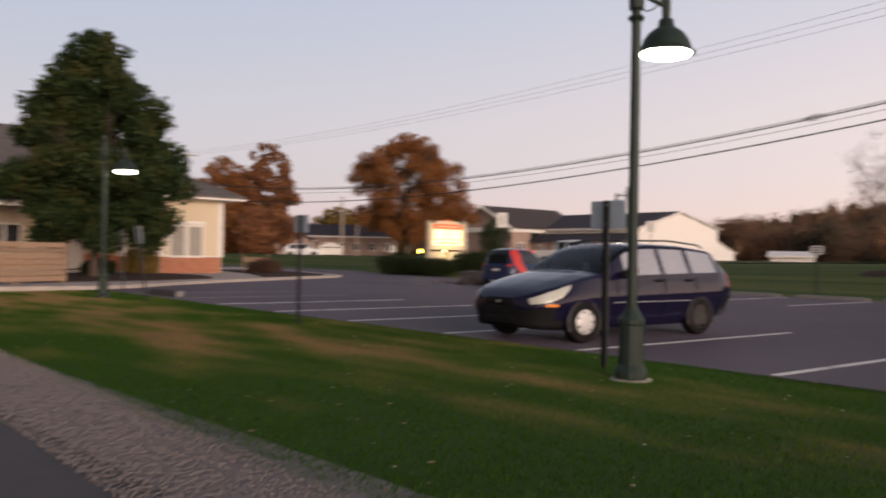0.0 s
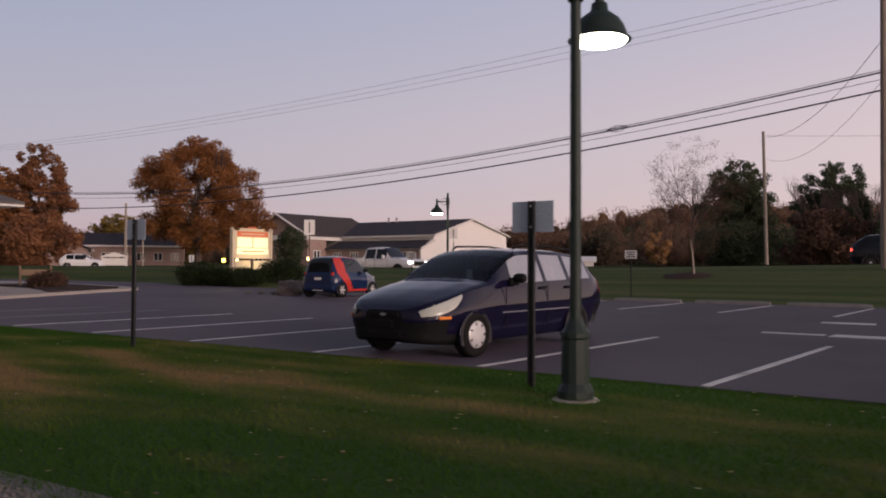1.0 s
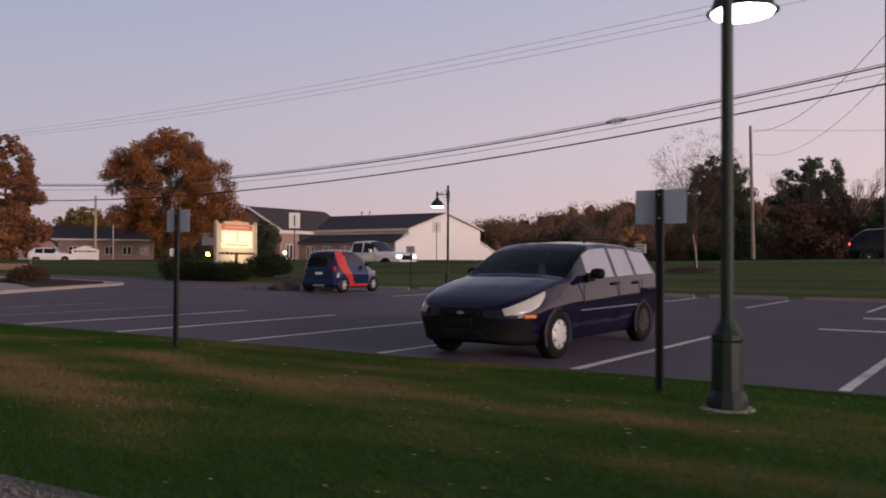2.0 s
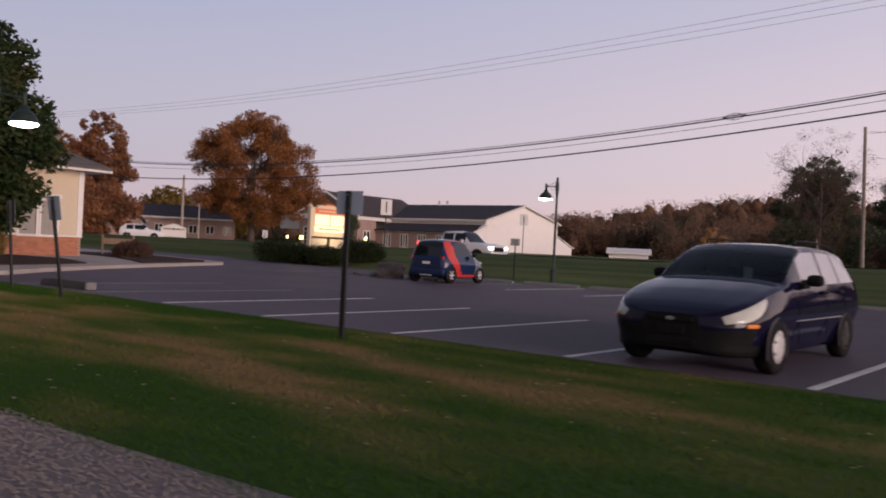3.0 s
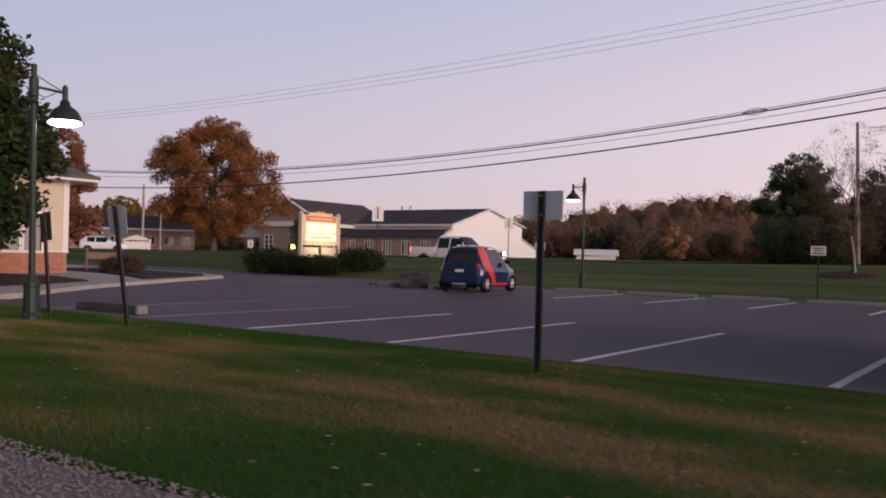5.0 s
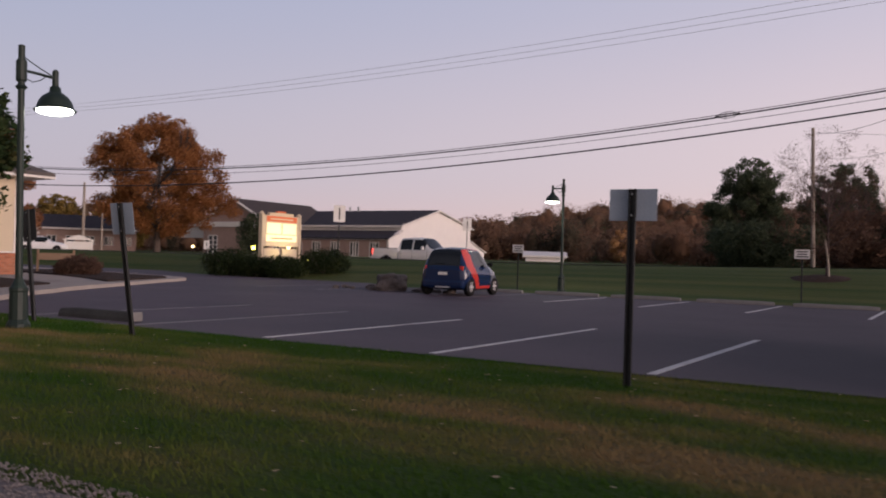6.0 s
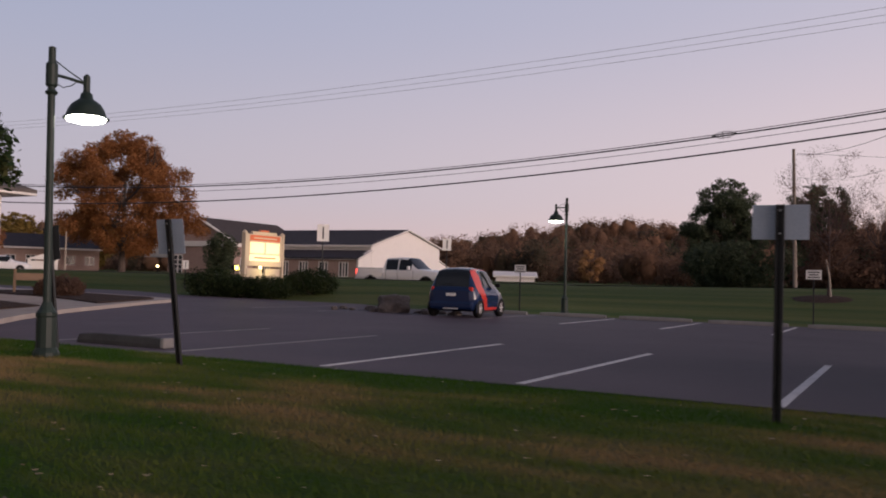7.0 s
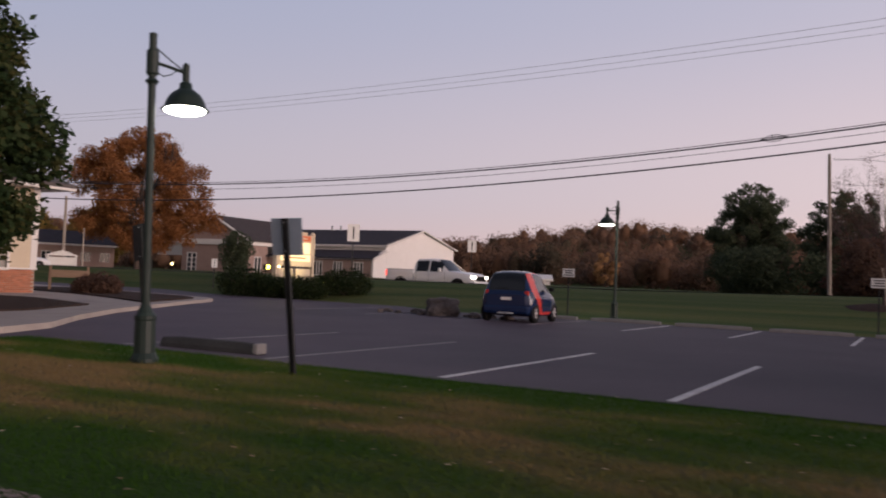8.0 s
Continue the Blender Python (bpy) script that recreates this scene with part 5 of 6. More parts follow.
def long_house(name, cx, cy, length, depth, eave, ridge, yaw, wall, roof, label, nwin=5):
    t = thing(name, pose(cx, cy, height(cx, cy) - 0.05, 0, 0, yaw), label, "building")
    L, D = length / 2, depth / 2
    ops = [(-L + (k + 0.5) * length / nwin - 0.6, -L + (k + 0.5) * length / nwin + 0.6, 0.9, 2.1) for k in range(nwin)]
    part("front_wall", wall_with_openings("x", -L, L, 0, eave, -D, 0.25, ops), wall, t)
    for o in ops:
        window_unit(t, "x", *o, -D, -1, 1)
    for s in (-1, 1):
        bm = bmesh.new()
        pts = [(-D + 0.25, 0), (D, 0), (D, eave), (0, ridge - 0.1), (-D + 0.25, eave)]
        a = [bm.verts.new((s * L, y, z)) for y, z in pts]
        b = [bm.verts.new((s * (L - 0.25), y, z)) for y, z in pts]
        bm.faces.new(a)
        bm.faces.new(b[::-1])
        for i in range(5):
            bm.faces.new((a[i], b[i], b[(i + 1) % 5], a[(i + 1) % 5]))
        part("end_wall", bm, wall, t)
    part("roof", roof_slab([(-L - 0.5, -D - 0.5, eave), (L + 0.5, -D - 0.5, eave), (L + 0.5, 0, ridge), (-L - 0.5, 0, ridge)]), roof, t)
    part("roof", roof_slab([(-L - 0.5, 0, ridge), (L + 0.5, 0, ridge), (L + 0.5, D + 0.5, eave), (-L - 0.5, D + 0.5, eave)]), roof, t)
    part("fascia", box(-L - 0.5, L + 0.5, -D - 0.56, -D - 0.5, eave - 0.3, eave - 0.02), "trim_white", t)
    return t


long_house("brick_hall", -117, 76.5, 19, 12, 3.4, 5.6, 52, "church_brick", "shingle", "low brick hall with a dark roof behind the maple", 7)
long_house("bungalow", -116, 64.5, 10, 8, 2.6, 4.8, 145, "church_brick", "shingle", "low bungalow with a dark roof and white trim", 5)
long_house("white_shed", -54.5, 122, 6.4, 5, 1.0, 1.75, 25, "siding_white", "siding_white", "small low white shed at the wood's edge", 0)


# ---- brick and stucco house by the lot ----
house = thing("house", pose(0, 0, 0), "cream stucco house with orange brick base and wide eaves", "house")
hx, y0, y1 = -27.7, 7.3, 10.55
ow = [(7.85, 8.55, 0.98, 2.45), (8.75, 9.45, 0.98, 2.45)]
part("bay_wall", wall_with_openings("y", y0, y1, 0.95, 4.0, hx - 0.25, 0.25, ow), "stucco", house, "cream stucco bay wall")
for o in ow:
    window_unit(house, "y", *o, hx, 1, 0, glass="blind", bars=0, fw=0.09)
part("base_wall", box(hx - 0.27, hx - 0.02, y0, y1, 0.05, 0.93), "mortar", house)
part("base_cap", box(hx - 0.3, hx + 0.06, y0 - 0.05, y1 + 0.05, 0.93, 0.99, bevel=0.01), "trim_white", house)
part("bay_side", box(-33.5, hx - 0.25, y0, y0 + 0.25, 0.95, 4.0), "stucco", house)
part("bay_side_base", box(-33.5, hx - 0.27, y0 - 0.03, y0 + 0.25, 0.05, 0.95), "house_brick", house)
part("bay_far_side", box(-33.5, hx - 0.25, y1 - 0.25, y1, 0.05, 4.0), "stucco", house)
part("corner_board", box(hx - 0.10, hx + 0.03, y1 - 0.22, y1 + 0.03, 0.99, 3.9, bevel=0.005), "trim_white", house)
part("corner_board", box(hx - 0.10, hx + 0.03, y0 - 0.03, y0 + 0.16, 0.99, 3.9, bevel=0.005), "trim_white", house)
part("window_head", box(hx - 0.02, hx + 0.08, 7.7, 9.6, 2.56, 2.72, bevel=0.01), "trim_white", house)
E = 4.05
part("bay_roof", roof_slab([(hx + 0.75, y0 - 1.3, E), (hx + 0.75, y1 + 0.95, E), (-31.5, y1 - 1.2, 5.6), (-31.5, y0 + 1.2, 5.6)], 0.12), "grey_roof", house, "brown-grey hipped roof")
part("bay_roof", roof_slab([(hx + 0.75, y0 - 1.3, E), (-31.5, y0 + 1.2, 5.6), (-36, y0 + 1.2, 5.6), (-36, y0 - 1.3, E)], 0.12), "grey_roof", house, "brown-grey hipped roof")
part("bay_roof", roof_slab([(hx + 0.75, y1 + 0.95, E), (-36, y1 + 0.95, E), (-36, y1 - 1.2, 5.6), (-31.5, y1 - 1.2, 5.6)], 0.12), "grey_roof", house, "brown-grey hipped roof")
part("bay_roof", roof_slab([(-31.5, y0 + 1.2, 5.6), (-31.5, y1 - 1.2, 5.6), (-36, y1 - 1.2, 5.6), (-36, y0 + 1.2, 5.6)], 0.12), "grey_roof", house)
part("soffit", box(-36, hx + 0.75, y0 - 1.3, y1 + 0.95, E - 0.22, E - 0.125, bevel=0.01), "trim_white", house, "pale soffit and fascia")
ops = [(-6.0, -4.6, 1.0, 2.4), (-2.6, -1.2, 1.0, 2.4), (0.9, 2.3, 1.0, 2.4), (4.3, 5.4, 0.15, 2.3)]
part("main_wall", wall_with_openings("y", -16, y0, 0.95, 4.2, -33.75, 0.25, ops[:3]), "stucco", house, "cream stucco main wall")
for o in ops[:3]:
    window_unit(house, "y", *o, -33.5, 1, 1)
part("main_base", box(-33.75, -33.46, -16, y0, 0.05, 0.95), "house_brick", house)
part("door", box(-33.5, -33.42, 4.3, 5.4, 0.12, 2.3, bevel=0.01), "trim_white", house, "pale house door")
part("porch_slab", box(-33.5, -29.6, -9, y0 - 0.3, 0.05, 0.2), "concrete", house)
for y in (-8.2, -4.6, -1.0, 2.6, 6.2):
    part("porch_column", box(-30.1, -29.75, y - 0.17, y + 0.17, 0.9, 3.2, bevel=0.01), "trim_white", house, "white porch column")
    part("column_base", box(-30.2, -29.65, y - 0.28, y + 0.28, 0.05, 0.9, bevel=0.01), "house_brick", house, "orange brick column base")
part("porch_beam", box(-30.1, -29.7, -9, y0 - 0.3, 3.2, 3.55), "trim_white", house)
part("porch_roof", roof_slab([(-29.1, -9.5, 3.6), (-29.1, y0 - 0.3, 3.6), (-33.6, y0 - 0.3, 4.6), (-33.6, -9.5, 4.6)], 0.12), "grey_roof", house)
part("main_roof", roof_slab([(-32.6, -17, 4.2), (-32.6, y0 + 2, 4.2), (-42, y0 - 2, 8.6), (-42, -13, 8.6)], 0.15), "grey_roof", house, "brown-grey hipped roof")
part("main_roof", roof_slab([(-32.6, y0 + 2, 4.2), (-51, y0 + 2, 4.2), (-42, y0 - 2, 8.6)], 0.15), "grey_roof", house, "brown-grey hipped roof")
part("back_wall", box(-50, -49.7, -16, y0 + 1, 0.05, 4.2), "stucco", house)
part("end_wall", box(-50, -33.75, y0 + 0.8, y0 + 1.05, 0.05, 4.2), "stucco", house)

# ---- board fence beside the lot ----
fence = thing("board_fence", pose(-15.0, -1.55, 0.10, 0, 0, 118), "weathered horizontal board fence panel beside the lot", "fence")
for x in (-5.6, -3.9, -2.2, -0.6, 1.2):
    part("post", box(x - 0.05, x + 0.05, 0.03, 0.12, -0.1, 1.32, bevel=0.006), "wood_fence", fence)
for k in range(7):
    part("board", box(-5.7, 1.28, 0.0, 0.025, 0.10 + k * 0.175, 0.262 + k * 0.175, bevel=0.004), "wood_fence", fence)


# ---- lit sign, shrubs and boulders ----
sg = thing("church_sign", pose(-29.2, 27.05, 0.78), "cream framed roadside sign, floodlit at dusk", "sign")
for s in (-1, 1):
    part("post", box(-0.13, 0.13, s * 1.55 - 0.08, s * 1.55 + 0.08, -0.5, 2.56, bevel=0.02), "sign_wood", sg, "cream sign post")
    part("post_cap", lathe([(0.15, 0), (0.17, 0.04), (0.06, 0.16), (0, 0.2)], 10, pose(0, s * 1.55, 2.56)), "sign_wood", sg)
part("cabinet", box(-0.10, 0.10, -1.46, 1.46, 0.82, 2.55, bevel=0.02), "sign_wood", sg, "cream sign cabinet")
part("crest", box(-0.09, 0.09, -1.0, 1.0, 2.55, 2.70, bevel=0.03), "sign_wood", sg)
part("crest", box(-0.085, 0.085, -0.35, 0.35, 2.70, 2.80, bevel=0.03), "sign_orange", sg, "orange crest")
part("name_board", box(0.102, 0.118, -1.25, 1.25, 2.20, 2.50, bevel=0.005), "sign_orange", sg, "orange name board with unreadable lettering")
for k, w in ((0, 1.9),):
    part("text_bar", box(0.119, 0.122, -w / 2, w / 2, 2.31, 2.38), "sign_wood", sg)
for y in (-0.64, 0.64):
    part("glow_panel", box(0.102, 0.115, y - 0.58, y + 0.58, 1.52, 2.12, bevel=0.004), "sign_glow", sg, "cream letter panel, floodlight partly put in as glow")
part("glow_panel", box(0.102, 0.115, -1.25, 1.25, 1.10, 1.46, bevel=0.004), "sign_glow", sg, "cream lower panel, floodlight partly put in as glow")
part("text_bar", box(0.116, 0.12, -0.9, 0.9, 1.24, 1.31), "sign_orange", sg)
part("lower_board", box(0.102, 0.116, -1.3, 1.3, 0.88, 1.04, bevel=0.004), "sign_wood", sg)
for s in (-1, 1):
    part("skirt_panel", box(-0.06, 0.06, s * 0.75 - 0.62, s * 0.75 + 0.62, 0.05, 0.70, bevel=0.01), "sign_wood", sg)
fl = thing("floodlight", pose(-29.0, 24.6, 1.28), "small lit floodlight among the shrubs", "floodlight")
part("stake", tube([(-0.05, 0, -1.1), (-0.05, 0, 0.12)], 0.025, 0.02, 8), "post", fl)
part("housing", box(-0.12, 0.10, -0.15, 0.15, 0.08, 0.32, bevel=0.03), "post", fl)
part("lens", box(0.10, 0.13, -0.13, 0.13, 0.10, 0.30, bevel=0.02), "flood", fl, "glowing yellow lens")
spill = new("flood_spill", bpy.data.lights.new("flood_spill", "SPOT"))
spill.data.energy, spill.data.color, spill.data.spot_size, spill.data.spot_blend, spill.data.shadow_soft_size = 45, (1.0, 0.84, 0.25), radians(130), 0.7, 0.10
spill.matrix_world = look((-28.8, 24.55, 1.55), (-27.4, 24.0, 1.0))
fl2 = thing("floodlight", pose(-26.9, 27.0, 0.62), "small lit floodlight below the sign", "floodlight")
part("stake", tube([(0, 0, -0.4), (0, 0, 0.12)], 0.025, 0.02, 8), "post", fl2)
part("housing", box(-0.10, 0.12, -0.20, 0.20, 0.06, 0.30, bevel=0.03), "post", fl2)
part("lens", box(-0.13, -0.10, -0.17, 0.17, 0.08, 0.28, bevel=0.02), "flood", fl2, "glowing yellow lens")
lamp = new("flood_light", bpy.data.lights.new("flood_light", "SPOT"))
lamp.data.energy, lamp.data.color, lamp.data.spot_size, lamp.data.spot_blend, lamp.data.shadow_soft_size = 190, (1.0, 0.82, 0.42), radians(75), 0.6, 0.15
lamp.matrix_world = look((-27.1, 27.0, 1.05), (-29.2, 27.0, 2.2))


def crown_mesh(name, blobs, leaf, count, material, parent, seed, label="", shell=0.55, near=0.0):
    """Leaves scattered through a set of blobs (cx, cy, cz, rx, ry, rz), as small bent quads."""
    rng = np.random.default_rng(seed)
    b = np.array(blobs, float)
    vol = b[:, 3] * b[:, 4] * b[:, 5] / np.maximum(np.hypot(b[:, 0], b[:, 1]), 1.0) ** near
    pick = rng.choice(len(b), count, p=vol / vol.sum())
    d = rng.normal(size=(count, 3))
    d /= np.linalg.norm(d, axis=1)[:, None]
    r = (shell + (1 - shell) * rng.random(count) ** 0.6) * (1 + 0.10 * rng.normal(size=count))
    c = b[pick, :3] + d * r[:, None] * b[pick, 3:6]
    u = rng.normal(size=(count, 3))
    u[:, 2] *= 0.6
    u /= np.linalg.norm(u, axis=1)[:, None]
    w = np.cross(u, d + 0.6 * rng.normal(size=(count, 3)))
    w /= np.linalg.norm(w, axis=1)[:, None] + 1e-9
    s = leaf * (0.6 + 0.8 * rng.random(count))[:, None]
    verts = np.stack([c - u * s, c + w * s * 0.55, c + u * s, c - w * s * 0.55], 1).reshape(-1, 3)
    me = bpy.data.meshes.new(name)
    me.vertices.add(len(verts))
    me.vertices.foreach_set("co", verts.ravel())
    me.loops.add(count * 4)
    me.loops.foreach_set("vertex_index", np.arange(count * 4))
    me.polygons.add(count)
    me.polygons.foreach_set("loop_start", np.arange(count) * 4)
    me.polygons.foreach_set("loop_total", np.full(count, 4))
    me.update()
    me.materials.append(M[material])
    ob = new(name, me)
    if parent:
        ob.parent = parent
    return tagged(ob, label)


def limbs(bm, p, d, length, r, depth, rng, spread=0.6, tips=None, up=0.25):
    """Tapering branches that fork."""
    q = p + d * length
    mid = p + d * length * 0.5 + Vector((rng.uniform(-1, 1), rng.uniform(-1, 1), rng.uniform(-0.3, 0.6))) * length * 0.06
    add_tube(bm, [p, mid, q], r, r * 0.62, 6 if r > 0.05 else (4 if r > 0.02 else 3))
    if tips is not None:
        tips.append(q)
    if depth == 0:
        return
    for _ in range(rng.choice((2, 3, 3))):
        e = (d + Vector((rng.uniform(-1, 1), rng.uniform(-1, 1), rng.uniform(-0.5, 0.9))) * spread + Vector((0, 0, up))).normalized()
        limbs(bm, p.lerp(q, rng.uniform(0.55, 1.0)), e, length * rng.uniform(0.6, 0.82), r * 0.55, depth - 1, rng, spread, tips, up)


def broadleaf(name, x, y, h, radius, base, leaf, count, mat, label, seed, trunk=0.3, shape="round", bark="bark", depth=4, z=None, nblob=26, gaps=0.6, group="", clump=0.3, lobes=()):
    z = height(x, y) if z is None else z
    t = thing(name, pose(x, y, z), label, "tree", group)
    rng = random.Random(seed)
    bm = bmesh.new()
    add_tube(bm, [(0, 0, -0.3), (0.02, 0.01, base * 0.5), (0.05, -0.03, base), (0, 0.05, h * 0.62)], trunk, trunk * 0.35, 10)
    part("trunk", bm, bark, t)
    tips = []
    for k in range(9):
        bm = bmesh.new()
        a = 2 * math.pi * k / 9 + rng.uniform(-0.3, 0.3)
        z0 = base + (h - base) * rng.uniform(0.0, 0.4)
        d = Vector((math.cos(a), math.sin(a), rng.uniform(0.5, 1.1))).normalized()
        limbs(bm, Vector((0, 0, z0)), d, radius * 0.42, trunk * 0.38, depth - 1, rng, 0.55, tips)
        part("limb", bm, bark, t)
    blobs = []
    for k in range(nblob):
        f = (k + 0.5) / nblob
        zz = base * 0.9 + (h - base * 0.9) * f
        if shape == "round":
            rr = radius * math.sqrt(max(0.05, 1 - (2 * f - 0.85) ** 2 * 0.85))
        elif shape == "pyramid":
            rr = radius * (1 - 0.82 * ((f - 0.28) / 0.72) ** 1.35 if f > 0.28 else 0.72 + f)
        elif shape == "egg":
            rr = radius * math.sqrt(max(0.02, 1 - ((f - 0.30) / (0.705 if f > 0.3 else 0.45)) ** 2))
        else:
            rr = radius * (1.02 - f)
        a = k * 2.39996 + rng.uniform(-0.5, 0.5)
        off = rr * rng.uniform(0.25, 0.86)
        s = radius * clump * rng.uniform(0.75, 1.25) * (0.55 + 0.45 * rr / radius)
        s *= 1.0 if f < 0.7 else 1.0 - (f - 0.7) * 1.3
        blobs.append((off * math.cos(a), off * math.sin(a), min(zz, h - s * 0.8), s, s, s * 0.8))
    blobs += [(dx, dy, dz, r, r, r * 0.7) for dx, dy, dz, r in lobes]
    crown_mesh("crown", blobs, leaf, count, mat, t, seed, shell=gaps)
    return t


def path_lamp(x, y, r=0.22):
    t = thing("path_lamp", pose(x, y, height(x, y)), "small lit path lamp on a short post", "lamp", "path lamps")
    part("post", lathe([(0.09, -0.1), (0.06, 0.2), (0.06, 0.75)], 10), "post", t)
    part("globe", lathe([(0.0, 0.72), (r * 0.8, 0.80), (r, 0.95), (r * 0.8, 1.12), (0.0, 1.22)], 14), "bulb_warm", t, "glowing warm globe", smooth=True)
    return t


path_lamp(-103.6, 89.4)
path_lamp(-59, 62, 0.18)

ws2 = thing("welcome_sign", pose(-72.5, 45.5, height(-72.5, 45.5), 0, 0, 50), "small white pedimented sign on the far lawn", "sign")
for s in (-1, 1):
    part("post", box(s * 1.25 - 0.1, s * 1.25 + 0.1, -0.1, 0.1, -0.2, 1.1, bevel=0.02), "trim_white", ws2)
part("panel", box(-1.15, 1.15, -0.06, 0.06, 0.15, 0.95, bevel=0.02), "trim_white", ws2)
bm = bmesh.new()
a = [bm.verts.new(p) for p in ((-1.6, -0.15, 1.1), (1.6, -0.15, 1.1), (0, -0.15, 1.65))]
b = [bm.verts.new((p.co.x, 0.15, p.co.z)) for p in a]
bm.faces.new(a)
bm.faces.new(b[::-1])
for i in range(3):
    bm.faces.new((a[i], b[i], b[(i + 1) % 3], a[(i + 1) % 3]))
part("pediment", bm, "trim_white", ws2)

ts = thing("timber_sign", pose(-29.8, 13.6, 0.1, 0, 0, 60), "low tan timber sign beside the mulch bed", "sign")
part("board", box(-0.7, 0.7, -0.04, 0.04, 0.55, 0.85, bevel=0.015), "wood_fence", ts)
for s in (-1, 1):
    part("post", box(s * 0.7 - 0.05, s * 0.7 + 0.05, 0.03, 0.13, -0.1, 1.0, bevel=0.01), "wood_fence", ts)


# clipped shrubs round the sign
def shrub(x, y, rx, ry, h, seed, mat="leaf_bush", label="dark clipped evergreen shrub beside the sign"):
    z = height(x, y)
    t = thing("shrub", pose(x, y, z), label, "shrub", "clipped shrubs")
    rng = random.Random(seed)
    for k in range(7):
        a = 6.283 * k / 7
        part("stem", tube([(0, 0, -0.1), (rx * 0.4 * math.cos(a), ry * 0.4 * math.sin(a), h * 0.5), (rx * 0.7 * math.cos(a), ry * 0.7 * math.sin(a), h * 0.75)], 0.03, 0.01, 5), "bark", t)
    blobs = [(0, 0, h * 0.45, rx * 0.85, ry * 0.85, h * 0.52)]
    for k in range(12):
        a = 6.283 * k / 12
        blobs.append((rx * 0.55 * math.cos(a), ry * 0.55 * math.sin(a), h * rng.uniform(0.3, 0.62), rx * 0.45, ry * 0.45, h * 0.36))
    crown_mesh("foliage", blobs, 0.055, 5200, mat, t, seed, shell=0.75)
    return t


for i, (x, y, rx, ry, h) in enumerate(((-28.9, 22.9, 1.55, 1.45, 1.5), (-27.0, 22.9, 1.2, 1.1, 1.15), (-25.4, 23.1, 1.2, 1.1, 1.15), (-24.4, 25.0, 1.5, 1.35, 1.35))):
    shrub(x, y, rx, ry, h, 40 + i)
shrub(-26.9, 12.6, 0.95, 0.9, 1.0, 61, "leaf_dark_red", "low brown shrub in the mulch bed")
shrub(-26.2, 5.8, 0.9, 0.9, 1.3, 62, "leaf_yellow", "yellowing shrub beside the house")
shrub(-25.2, 3.6, 0.8, 0.8, 0.9, 63, "leaf_bush", "dark green shrub beside the house")
broadleaf("cone_evergreen", -88, 87, 6.4, 2.9, 0.3, 0.16, 7000, "leaf_conifer", "dark rounded evergreen before the church", 71, 0.10, "egg", depth=2, nblob=60, gaps=0.5, clump=0.3)


def boulder(x, y, z, rx, ry, rz, seed, label, fine=4):
    bm = bmesh.new()
    bmesh.ops.create_icosphere(bm, subdivisions=fine, radius=1)
    for v in bm.verts:
        p = v.co.copy()
        k = 1 + 0.28 * noise.noise(p * 1.3 + Vector((seed, 0, 0))) + 0.10 * noise.noise(p * 4 + Vector((0, seed, 0)))
        q = Vector((max(-0.8, min(0.8, p.x)), max(-0.8, min(0.8, p.y)), max(-0.72, min(0.72, p.z)))) * k
        v.co = Vector((q.x * rx, q.y * ry, q.z * rz))
    ob = part("boulder", bm, "rock", smooth=False)
    ob.matrix_world = pose(x, y, z + rz * 0.6, 0, 0, seed * 37)
    return tagged(ob, label, "boulder", "boulders")


boulder(-13.75, 15.45, 0.0, 0.62, 0.52, 0.44, 1, "large flat-topped brown-grey boulder at the lot's edge")
boulder(-14.4, 15.3, 0.0, 0.22, 0.2, 0.10, 2, "small rough stone at the lot's edge")
boulder(-12.6, 15.4, 0.0, 0.18, 0.16, 0.09, 3, "small rough stone at the lot's edge")
boulder(-15.1, 16.2, 0.0, 0.26, 0.2, 0.12, 4, "small rough stone at the lot's edge")
boulder(-12.2, 15.9, 0.0, 0.2, 0.18, 0.08, 5, "small rough stone at the lot's edge")
stones = random.Random(17)
for k in range(16):
    q = stones.uniform(0.07, 0.16)
    boulder(-16.6 + k * 0.34 + stones.uniform(-0.15, 0.15), 15.6 + stones.uniform(-0.35, 0.9), 0.0, q * 1.3, q, q * 0.7, 6 + k, "small rough stone at the lot's edge", 2)


# ---- road signs, poles and cables ----
def road_sign(x, y, top, w, h, label, faceyaw, mat="white_face", bars=True):
    z0 = height(x, y)
    t = thing("road_sign", pose(x, y, z0, 0, 0, faceyaw), label, "sign", "road signs")
    top -= z0
    part("post", box(-0.03, 0.03, -0.03, 0.03, -0.2, top - 0.02, bevel=0.006), "post", t)
    part("panel", box(-w / 2, w / 2, -0.05, -0.035, top - h, top, bevel=0.004), mat, t)
    if bars:
        part("symbol", box(-w * 0.06, w * 0.06, -0.055, -0.051, top - h * 0.85, top - h * 0.15), "black", t)
    return t


road_sign(-28.2, 31.1, 4.20, 0.70, 1.0, "white road sign with a dark symbol on a post", 45)
road_sign(-30.1, 50.4, 4.45, 0.70, 0.95, "white rectangular road sign beyond the road", 35)
road_sign(-34.4, 26.5, 1.85, 0.34, 0.5, "small white road sign on a post", 60)


